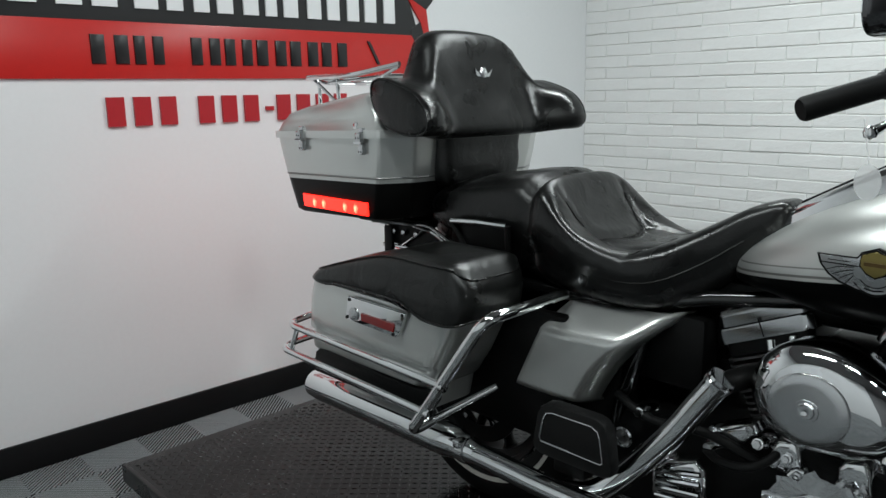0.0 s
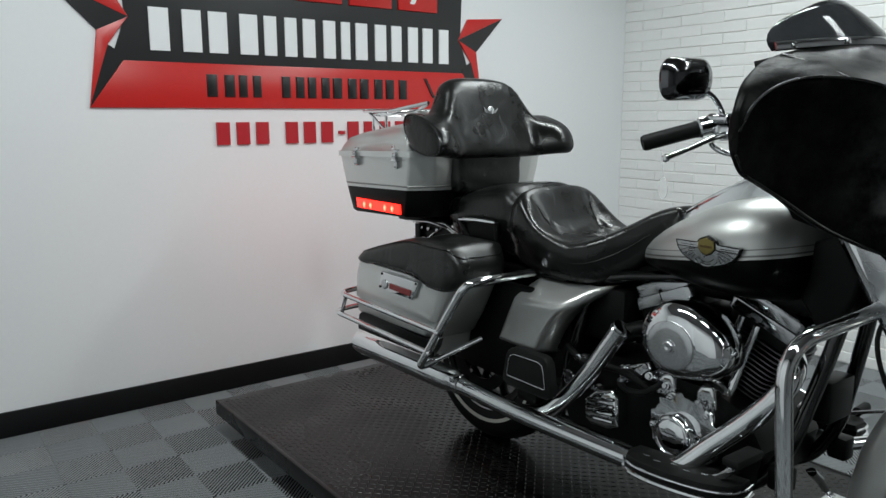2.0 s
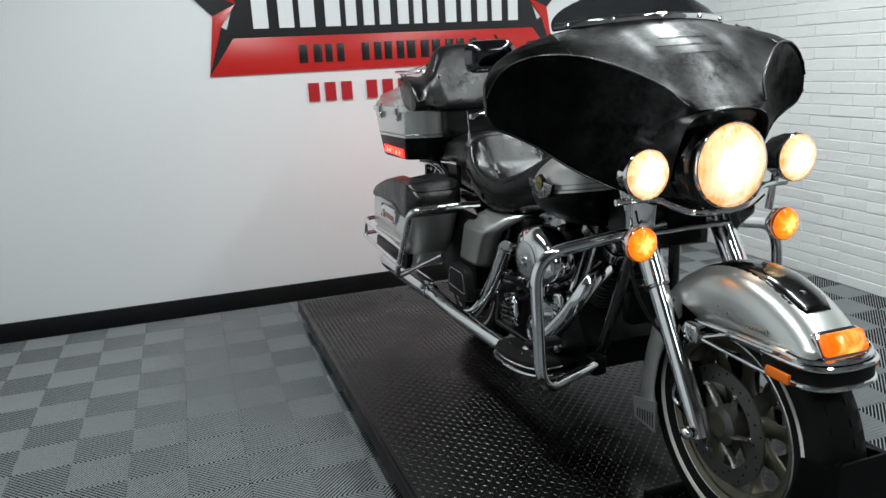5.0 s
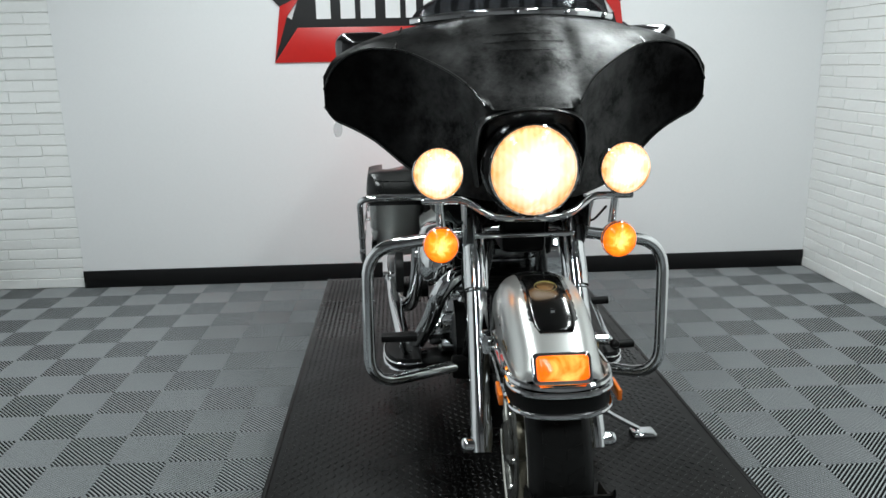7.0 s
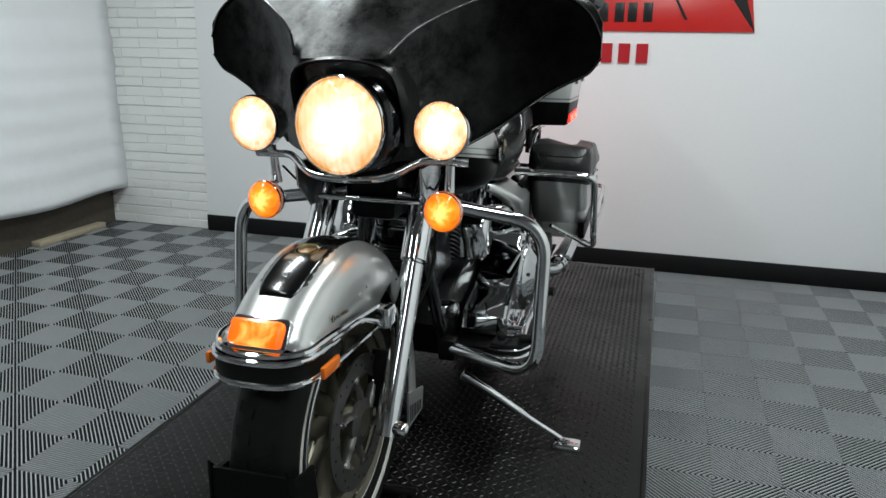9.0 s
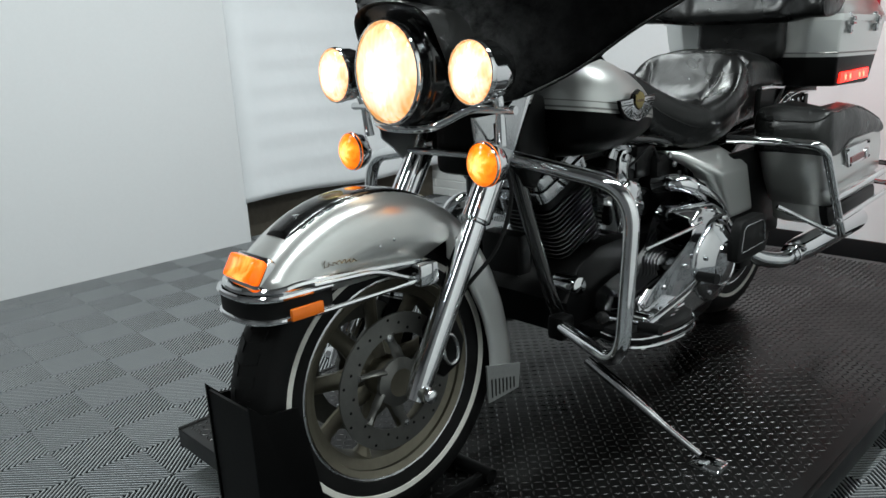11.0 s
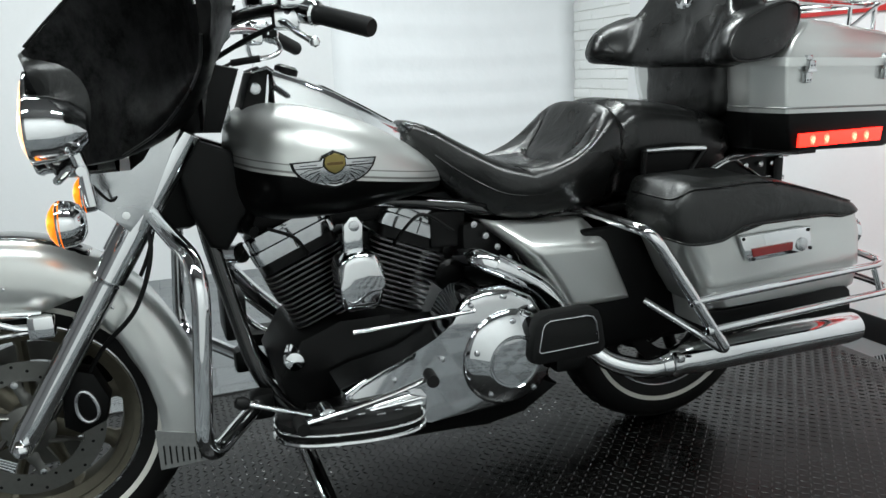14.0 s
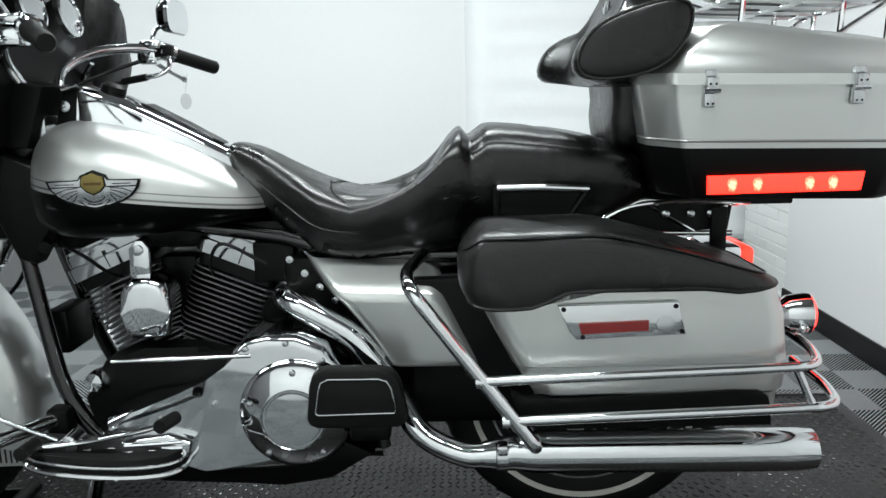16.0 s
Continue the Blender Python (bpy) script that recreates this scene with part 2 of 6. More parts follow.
def tube(path, radius, sides=12, bm=None, caps=True, flat=1.0):
    """A tube along a path; radius is one number or one for each point."""
    path = [Vector(p) for p in path]
    keep = [path[0]]
    for p in path[1:]:
        if (p - keep[-1]).length > 1e-5:
            keep.append(p)
    path = keep
    radii = radius if isinstance(radius, (list, tuple)) else [radius] * len(path)
    up = Vector((0, 0, 1))
    d0 = (path[1] - path[0]).normalized()
    if abs(d0.z) > 0.9:
        up = Vector((1, 0, 0))
    side = d0.cross(up).normalized()
    rings = []
    for i, p in enumerate(path):
        d = (path[min(i + 1, len(path) - 1)] - path[max(i - 1, 0)]).normalized()
        side = (side - d * side.dot(d)).normalized()
        other = d.cross(side)
        rings.append([p + (side * math.cos(a) + other * math.sin(a) * flat) * radii[min(i, len(radii) - 1)] for a in [k * 2 * math.pi / sides for k in range(sides)]])
    return loft(rings, caps, True, bm)


def lathe(profile, m=None, sides=40, bm=None, caps=False):
    """Turns (radius, height) about z, then moves it by m."""
    m = m or Matrix()
    rings = [[m @ Vector((r * math.cos(a), r * math.sin(a), h)) for a in [k * 2 * math.pi / sides for k in range(sides)]] for r, h in profile]
    return loft(rings, caps, True, bm)


def axis_to(p, d):
    """Places z along d at p."""
    return Matrix.Translation(p) @ Vector(d).to_track_quat("Z", "Y").to_matrix().to_4x4()


def rrect(hw, hd, r, seg=5):
    """A rounded rectangle about the origin."""
    out = []
    for cx, cy, a0 in ((hw - r, hd - r, 0), (-hw + r, hd - r, 90), (-hw + r, -hd + r, 180), (hw - r, -hd + r, 270)):
        for k in range(seg + 1):
            a = radians(a0 + 90 * k / seg)
            out.append((cx + r * math.cos(a), cy + r * math.sin(a)))
    return out


def slab(outline, d0, d1, m, bevel=0.0, seg=2, bm=None):
    """An outline (x, y) raised from d0 to d1 along z, then moved by m."""
    bm = bm or bmesh.new()
    a = [bm.verts.new(m @ Vector((x, y, d0))) for x, y in outline]
    b = [bm.verts.new(m @ Vector((x, y, d1))) for x, y in outline]
    n = len(a)
    for i in range(n):
        bm.faces.new((a[i], a[(i + 1) % n], b[(i + 1) % n], b[i]))
    bm.faces.new(a[::-1])
    top = bm.faces.new(b)
    if bevel:
        bmesh.ops.bevel(bm, geom=list(top.edges), offset=bevel, segments=seg, affect="EDGES", profile=0.5)
    return bm


def side_m(w):
    """Outlines drawn in (length, height) stand upright at the width w."""
    return Matrix(((0, 0, 1, w), (1, 0, 0, 0), (0, 1, 0, 0), (0, 0, 0, 1)))


# ---- room ----
WY = 1.83
XL, XR, YF, HC = -0.78, 3.875, -5.2, 2.9
XO = -1.58


def wall_box(name, lo, hi, material, label):
    ob = part(name, bx(lo, hi), material)
    return tagged(ob, label, "wall", kind="structure")


wall_box("wall_back", (XL, WY, 0), (XR + 0.15, WY + 0.15, HC), WALL, "smooth white painted wall behind the motorcycle")
right_wall = wall_box("wall_right", (XR + 0.006, -2.2, 0), (XR + 0.15, WY, HC), MORTAR, "white painted brick wall")
left_wall = wall_box("wall_left", (XO - 0.15, WY + 0.014, 0), (XL, WY + 0.15, HC), MORTAR, "white painted brick wall beside the smooth wall")
wall_box("wall_left_outer", (XO - 0.15, 0.12, 0), (XO, WY + 0.014, HC), WALL, "plain white wall behind the hanging sheet")
wall_box("wall_left_front", (XO - 0.15, -2.1, 0), (XO + 0.14, 0.12, HC), WALL, "plain white wall reaching down to the tiles")
# added, never in view: dark walls that close the room and darken reflections
wall_box("wall_left_far", (XO - 0.15, YF, 0), (XO, -2.1, HC), DARKWALL, "unseen dark wall added to close the room and darken reflections")
wall_box("wall_right_far", (XR - 0.01, YF, 0), (XR + 0.15, -2.2, HC), DARKWALL, "unseen dark wall added to close the room and darken reflections")
wall_box("wall_front", (XO - 0.15, YF - 0.15, 0), (XR + 0.15, YF, HC), DARKWALL, "unseen grey wall added behind the camera to shape reflections")
# added unseen ceiling, its dark grey set for the reflections
tagged(part("ceiling", bx((XO - 0.15, YF - 0.15, HC), (4.1, WY + 0.15, HC + 0.1)), CEIL), "unseen plain grey ceiling added to close the room", "ceiling", kind="structure")
tagged(part("ground", bx((-9, -9, -0.2), (9, 9, -0.0185)), TILEBASE), "dark slab beneath the floor tiles", "ground", kind="structure")
tagged(part("baseboard", bx((XL, WY - 0.014, 0), (XR, WY - 0.001, 0.11), 0.003), BASEB), "black rubber baseboard along the white wall", "baseboard", kind="structure")

# ceiling tubes in pairs over the lift table; front pair added unseen as fill
for x, y in ((0.4, 0.1), (2.6, 0.1), (0.4, -1.6), (2.6, -1.6), (0.4, -3.4), (2.6, -3.4)):
    fix = thing("ceiling_light", pose(x, y, HC), "long unseen fluorescent ceiling light, the front two added as fill", "light", "ceiling lights")
    part("housing", bx((-0.10, -0.68, -0.06), (0.10, 0.68, 0), 0.01), CEIL, fix)
    lamp_data = bpy.data.lights.new("ceiling_lamp", "AREA")
    lamp_data.shape, lamp_data.size, lamp_data.size_y, lamp_data.energy = "RECTANGLE", 0.16, 1.3, LAMP_W * (0.45 if y < -3 else 1.0 if y < -1 else 1.12)
    lamp_data.color = (0.905, 0.985, 0.985)
    lamp = new("ceiling_lamp", lamp_data)
    lamp.matrix_world = pose(x, y, HC - 0.075)

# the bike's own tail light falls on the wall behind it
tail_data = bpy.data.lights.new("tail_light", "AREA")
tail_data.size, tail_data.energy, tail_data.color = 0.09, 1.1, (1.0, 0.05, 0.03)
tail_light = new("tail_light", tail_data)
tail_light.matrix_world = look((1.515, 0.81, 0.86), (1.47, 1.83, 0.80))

# ---- lift table ----
ZT = 0.148
table = thing("lift_table", pose(1.545, -0.035, 0, 0, 0, 0.7) @ pose(-1.545, 0.035, 0), "low black steel lift table with diamond tread plate", "lift table")
PX0, PX1, PY0, PY1 = 0.83, 2.255, -1.42, 1.345
part("deck", bx((PX0, PY0, ZT - 0.055), (PX1, PY1, ZT), 0.004), DECK, table)
part("base", bx((PX0 + 0.12, PY0 + 0.15, 0.0), (PX1 - 0.12, PY1 - 0.15, ZT - 0.055)), STEEL, table)

# ---- motorcycle ----
BIKE = pose(1.577, -1.270, ZT, 0, 0.65, 1.35) @ Matrix.Diagonal((1.0, 1.033, 1.033, 1))
bike = thing("motorcycle", BIKE, "silver and black touring motorcycle with leather bra, saddlebags and trunk", "motorcycle")


def both(f):
    for s in (-1, 1):
        f(s)


# wheels
def wheel(u, name, label, metal, disc):
    R = 0.328
    prof = [(0.205, 0.05), (0.222, 0.056), (0.262, 0.065), (0.298, 0.063), (0.316, 0.048), (0.326, 0.022), (0.328, 0), (0.326, -0.022), (0.316, -0.048), (0.298, -0.063), (0.262, -0.065), (0.222, -0.056), (0.205, -0.05)]
    m = axis_to((0, u, R), (1, 0, 0))
    rimp = [(0.213, 0.058), (0.216, 0.052), (0.209, 0.046), (0.19, 0.038), (0.180, 0.032), (0.176, 0), (0.180, -0.032), (0.19, -0.038), (0.209, -0.046), (0.216, -0.052), (0.213, -0.058), (0.2, -0.05), (0.2, 0.05), (0.213, 0.058)]
    w = part(name, lathe(rimp, m, 64), metal, bike, label)
    part("tyre", lathe(prof, m, 72), RUBBER, w)
    tread = bmesh.new()
    for k in range(46):
        for s in (-1, 1):
            a = 2 * math.pi * (k + (0.5 if s > 0 else 0)) / 46
            q = Matrix.Translation((0, u, R)) @ Matrix.Rotation(a, 4, "X")
            box(tread, (0, 0, 0), (0.001, 0.001, 0.001))
            for v, c in zip(list(tread.verts)[-8:], [(x, y, z) for x in (0, 1) for y in (0, 1) for z in (0, 1)]):
                v.co = q @ Vector((s * (0.006 + 0.034 * c[0]), -0.012 + 0.02 * c[1] + 0.012 * c[0], 0.3245 + 0.0052 * c[2] - 0.0085 * c[0]))
    tagged(part("tread_pattern", tread, RUBBER, w), kind="stuff")
    for s in (-1, 1):
        part("whitewall", lathe([(0.249, s * 0.0612), (0.25, s * 0.0645), (0.261, s * 0.0662), (0.262, s * 0.0638)], m, 72), WHITEW, w)
        part("rim_lip", lathe([(0.214, s * 0.0545), (0.2175, s * 0.0575), (0.2205, s * 0.056)], m, 64), DULLCHROME, w)
        d = part("brake_disc", lathe([(0.104, s * 0.068), (0.147, s * 0.068), (0.147, s * 0.073), (0.104, s * 0.073), (0.104, s * 0.068)], m, 56), disc, w)
        holes = bmesh.new()
        for k in range(30):
            a = 2 * math.pi * k / 30
            r = (0.114, 0.126, 0.138)[k % 3]
            lathe([(0.0035, 0), (0.0032, 0.0006), (0, 0.0006)], axis_to((s * 0.0729, u + r * math.cos(a), R + r * math.sin(a)), (s, 0, 0)), 8, holes)
        tagged(part("drill_hole_pattern", holes, SATIN, d), kind="stuff")
        car = part("disc_carrier", lathe([(0.030, s * 0.07), (0.052, s * 0.069), (0.052, s * 0.078), (0.03, s * 0.086)], m, 32), disc, w)
        for k in range(6):
            a0 = 2 * math.pi * k / 6 + 0.3
            pts = [Vector((s * 0.0715, u + r * math.cos(a0 + s * q), R + r * math.sin(a0 + s * q))) for r, q in ((0.045, 0.0), (0.065, 0.18), (0.085, 0.30), (0.106, 0.36))]
            part("carrier_arm", tube(spline(pts, 4), [0.013] * 6 + [0.010] * 5 + [0.013] * 2, 8, flat=0.45), disc, car)
            a1 = a0 + s * 0.36
            part("disc_bolt", lathe([(0.008, 0), (0.007, 0.004), (0, 0.005)], axis_to((s * 0.073, u + 0.1 * math.cos(a1), R + 0.1 * math.sin(a1)), (s, 0, 0)), 10), DULLCHROME, car)
    part("hub", lathe([(0.0, 0.085), (0.03, 0.085), (0.045, 0.05), (0.045, -0.05), (0.03, -0.085), (0, -0.085)], m, 32), metal, w)
    for k in range(9):
        a = 2 * math.pi * k / 9 + 0.2
        d = Vector((0, math.cos(a), math.sin(a)))
        c = Vector((0, u, R))
        part("spoke", tube([c + d * 0.04, c + d * 0.11, c + d * 0.165, c + d * 0.183], [0.020, 0.0115, 0.0115, 0.02], 10, flat=1.6), metal, w)
    return w


wheel(0.0, "front_wheel", "cast front wheel with thin whitewall tyre", CAST, DISC)
wheel(1.60, "rear_wheel", "dark cast rear wheel with thin whitewall tyre", SATIN, SATIN)


# front fender, its crown close to the tyre behind the fork
CROWN = [(45, 0.398), (60, 0.403), (76, 0.406), (90, 0.402), (102, 0.395), (114, 0.384), (128, 0.372), (142, 0.358), (156, 0.351), (172, 0.352), (184, 0.362), (200, 0.382)]


def crown(al):
    for (a0, r0), (a1, r1) in zip(CROWN, CROWN[1:]):
        if al <= a1:
            return r0 + (r1 - r0) * (al - a0) / (a1 - a0)
    return CROWN[-1][1]


def fender_rows(a0, a1, n, grow=0.0):
    rows = []
    for i in range(n + 1):
        al = a0 + (a1 - a0) * i / n
        A = radians(al)
        r0 = crown(al) + grow
        rad = Vector((0, -math.cos(A), math.sin(A)))
        c = Vector((0, 0, 0.325))
        if al < 118:
            want = 0.57 if al < 100 else 0.57 + (al - 100) * 0.002
            edge = (want - 0.325) / max(0.35, math.sin(A))
        else:
            edge = 0.28 - 0.032 * min(1, (al - 118) / 30) + 0.012 * max(0, al - 170) / 25
        half = 0.095
        skirt = max(0.012, r0 - edge)
        row = []
        for k in range(-8, 9):
            t = k / 8
            w = half * math.copysign(min(1, abs(math.sin(t * math.pi / 2)) ** 0.8 * 1.0), t)
            d = -(1 - math.cos(t * math.pi / 2)) ** 1.4 * min(0.085, skirt)
            row.append(c + rad * (r0 + d) + Vector((w, 0, 0)))
        low = c + rad * (r0 - skirt)
        row = [low + Vector((-half, 0, 0))] + row + [low + Vector((half, 0, 0))]
        rows.append(row)
    return rows


fender = part("front_fender", loft(fender_rows(45, 195, 44), False, False), SILVER, bike, "silver front fender with rounded skirts", solid=0.003)

# fork legs, drawn along the rake
def fork(s):
    lo, hi = Vector((s * 0.137, 0.0, 0.325)), Vector((s * 0.122, 0.375, 0.93))
    d = (hi - lo).normalized()
    leg = part("fork_leg", tube([lo - d * 0.02, lo + d * 0.02, lo + d * 0.06, lo + d * 0.36, lo + d * 0.365], [0.022, 0.027, 0.0265, 0.0265, 0.022], 20), CHROME, bike, "polished fork slider")
    part("fork_cover", tube([lo + d * 0.365, lo + d * 0.37, lo + d * 0.70], [0.024, 0.032, 0.032], 20), CHROME, leg)
    part("axle_cap", lathe([(0, 0.016), (0.010, 0.015), (0.015, 0.010), (0.0165, 0), (0.0165, -0.03)], axis_to((s * 0.172, 0, 0.325), (s, 0, 0)), 20), CHROME, leg)


both(fork)

# fairing in its leather cover
ST = [0, 0.06, 0.11, 0.15, 0.22, 0.30, 0.38, 0.44, 0.485, 0.512]
TOP = [(0.385, 1.30), (0.388, 1.30), (0.40, 1.299), (0.412, 1.296), (0.438, 1.287), (0.445, 1.272), (0.432, 1.252), (0.418, 1.228), (0.405, 1.20), (0.40, 1.16)]
CRE = [(0.085, 1.082), (0.089, 1.082), (0.105, 1.088), (0.16, 1.138), (0.22, 1.182), (0.285, 1.215), (0.335, 1.222), (0.368, 1.208), (0.388, 1.175), (0.398, 1.125)]
BOT = [(0.17, 0.862), (0.172, 0.862), (0.18, 0.866), (0.20, 0.872), (0.255, 0.888), (0.325, 0.935), (0.375, 0.995), (0.392, 1.028), (0.398, 1.05), (0.40, 1.085)]


def dense(vals):
    """Three more stations between each two, on a smooth curve."""
    return [tuple(p) for p in spline([(*v, 0) if len(v) == 2 else v for v in vals], 4)]


FW = [p[0] for p in dense([(w, 0) for w in ST])]
FT, FC, FB = dense(TOP), dense(CRE), dense(BOT)


def fairing_row(i, s):
    w = FW[i] * s
    a, b, c = [Vector((w, *p[:2])) for p in (FT[i], FC[i], FB[i])]
    k = 1 - FW[i] / 0.505
    m1 = (a + b) / 2 + Vector((0, -0.02, 0.02)) * k
    m2 = (b + c) / 2 + Vector((0, 0.045, 0.01)) * (k if FW[i] > 0.12 else 0.35)
    if FW[i] < 0.10:
        m2 = Vector((w, 0.16, (b.z + c.z) / 2))
    thick = min(1.0, 2.2 * max(0.0, k))
    inner = Vector((w, c.y + 0.016 + 0.034 * thick, c.z + 0.012))
    back = Vector((w, a.y + 0.016 + 0.034 * thick, a.z - 0.008 - 0.017 * thick))
    return spline([a, m1, b], 5)[:-1] + spline([b, m2, c], 5) + [c + Vector((0, 0.012, -0.001)), inner, (inner + back) / 2 + Vector((0, 0.004 + 0.026 * thick, 0)), back, a + Vector((0, 0.014, 0.001))]


rows = [fairing_row(i, -1) for i in range(len(FW) - 1, 0, -1)] + [fairing_row(i, 1) for i in range(len(FW))]
fairing = part("fairing", loft(rows), HOOD, bike, "fork-mounted fairing in a black leather bra", sharp=75)


def lamp_unit(name, c, r, depth, glass, label, lens_name="lens", seg=32):
    m = axis_to(c, (0, -1, 0))
    body = part(name, lathe([(0, -depth), (r * 0.45, -depth * 0.97), (r * 0.8, -depth * 0.7), (r * 0.97, -depth * 0.3), (r, 0), (r * 1.025, 0.004), (r * 1.02, 0.010), (r, 0.014), (r * 0.97, 0.015), (r * 0.945, 0.012), (r * 0.93, 0.004)], m, seg), CHROME, bike, label)
    if glass is AMBERON:
        for q in (-1, 1):
            part("lens_screw", lathe([(0.0045, 0), (0.004, 0.003), (0, 0.003)], axis_to(Vector(c) + Vector((q * r * 0.84, -0.0145, 0)), (0, -1, 0)), 10), SATIN, body)
    out, dome = (1.03, 0.6) if glass is AMBERON else (0.935, 0.24 if r > 0.08 else 0.36)
    part(lens_name, lathe([(r * out, 0.008), (r * out * 0.97, 0.008 + r * dome * 0.22), (r * 0.84, 0.008 + r * dome * 0.5), (r * 0.6, 0.008 + r * dome * 0.78), (r * 0.3, 0.008 + r * dome * 0.95), (0, 0.008 + r * dome)], axis_to((0, 0, 0), (0, -1, 0)), seg), glass, body).location = c
    return body


lamp_unit("headlamp", (0, 0.095, 0.947), 0.104, 0.12, HEADON, "round lit headlamp with chrome rim")
both(lambda s: lamp_unit("passing_lamp", (s * 0.222, 0.12, 0.943), 0.06, 0.085, LAMPON, "round lit passing lamp in a chrome shell"))
both(lambda s: lamp_unit("turn_signal", (s * 0.219, 0.145, 0.770), 0.043, 0.034, AMBERON, "round amber turn signal in a chrome shell"))

# fuel tank
def tank_ring(u, hw, lo, hi):
    out = []
    for k in range(28):
        a = 2 * math.pi * k / 28
        x, y = math.cos(a), math.sin(a)
        px = math.copysign(abs(x) ** 0.75, x) * hw
        py = math.copysign(abs(y) ** (0.85 if y > 0 else 0.6), y)
        mid = lo + (hi - lo) * 0.42
        out.append(Vector((px, u, mid + (py * (hi - mid) if py > 0 else py * (mid - lo)))))
    return out


TK = [(0.440, 0.05, 0.80, 0.87), (0.445, 0.10, 0.765, 0.905), (0.459, 0.155, 0.732, 0.934), (0.485, 0.20, 0.714, 0.953), (0.535, 0.226, 0.706, 0.962), (0.60, 0.234, 0.706, 0.956), (0.70, 0.218, 0.712, 0.928), (0.80, 0.178, 0.726, 0.878), (0.87, 0.135, 0.736, 0.832), (0.91, 0.09, 0.738, 0.794), (0.925, 0.035, 0.745, 0.770)]
tank = part("fuel_tank", loft([tank_ring(*r) for r in TK]), SILVER, bike, "silver over black fuel tank with pinstripes", sharp=80, subd=1)

# seat
def seat_ring(u, hw, lo, hi, dish=0.0):
    out = []
    for k in range(72):
        a = 2 * math.pi * k / 72
        x, y = math.cos(a), math.sin(a)
        px = math.copysign(abs(x) ** 0.6, x) * hw
        py = math.copysign(abs(y) ** 0.5, y)
        z = lo + (hi - lo) * (py + 1) / 2
        if y > 0:
            z -= dish * (1 - abs(px / hw) ** 3.2)
        out.append(Vector((px * (1 - 0.12 * (py < 0)), u, z)))
    return out


SE = [(0.832, 0.03, 0.855, 0.882), (0.845, 0.055, 0.825, 0.898), (0.90, 0.08, 0.755, 0.884), (0.97, 0.115, 0.69, 0.845, 0.0), (1.04, 0.165, 0.65, 0.812, 0.004), (1.12, 0.19, 0.645, 0.806, 0.022), (1.20, 0.198, 0.65, 0.842, 0.052), (1.245, 0.197, 0.652, 0.876, 0.064), (1.275, 0.194, 0.655, 0.902, 0.052), (1.305, 0.190, 0.658, 0.922, 0.024), (1.33, 0.186, 0.66, 0.923, 0.004), (1.348, 0.178, 0.665, 0.902, 0.0), (1.365, 0.176, 0.668, 0.912, 0.0), (1.40, 0.178, 0.675, 0.926), (1.52, 0.175, 0.69, 0.913), (1.62, 0.168, 0.70, 0.893), (1.69, 0.15, 0.72, 0.868), (1.715, 0.12, 0.74, 0.83)]
CREASE = [([(0.0, 1.20), (0.06, 1.205), (0.10, 1.222)], 0.010, 0.018), ([(0.10, 1.222), (0.125, 1.15), (0.12, 1.08)], 0.010, 0.012), ([(0.10, 1.222), (0.125, 1.30)], 0.008, 0.010), ([(0.0, 1.045), (0.09, 1.06), (0.18, 1.11)], 0.007, 0.006), ([(0.0, 1.36), (0.0, 1.60)], 0.006, 0.003), ([(0.15, 1.36), (0.15, 1.56), (0.13, 1.66)], 0.006, 0.005), ([(0.0, 1.50), (0.15, 1.50)], 0.005, 0.002)]


def crease(x, u):
    """How far a stitched line draws the leather in."""
    d = 0.0
    for line, width, deep in CREASE:
        for (ax, ay), (bx_, by_) in zip(line, line[1:]):
            ex, ey = bx_ - ax, by_ - ay
            t = min(1, max(0, ((abs(x) - ax) * ex + (u - ay) * ey) / (ex * ex + ey * ey)))
            q = math.hypot(abs(x) - ax - t * ex, u - ay - t * ey)
            d = max(d, deep * math.exp(-(q / width) ** 2))
    return d


full = [tuple(r) + (0.0,) * (5 - len(r)) for r in SE]
part_a = spline([r[:3] for r in full], 6)
part_b = spline([r[3:5] + (0,) for r in full], 6)
seat_rows = []
for a, b in zip(part_a, part_b):
    row = seat_ring(a.x, a.y, a.z, b.x, b.y)
    seat_rows.append([Vector((p.x, p.y, p.z - (crease(p.x, p.y) if p.z > (a.z + b.x) / 2 else 0))) for p in row])
seat = part("seat", loft(seat_rows), LEATHER, bike, "two-up black leather seat with a dished rider's place", sharp=80)
upper = [p for row in seat_rows for p in row[2:35]]
for line, width, deep in CREASE[:4]:
    for s in (-1, 1):
        pts = []
        for (ax, ay), (bx_, by_) in zip(line, line[1:]):
            for k in range(6):
                x, u = s * (ax + (bx_ - ax) * k / 6), ay + (by_ - ay) * k / 6
                near = sorted(upper, key=lambda q: (q.x - x) ** 2 + (q.y - u) ** 2)[:3]
                pts.append((x, u, sum(q.z for q in near) / 3 + 0.0006))
        part("seam", tube(spline(pts, 2), 0.0016, 5), SATIN, seat)

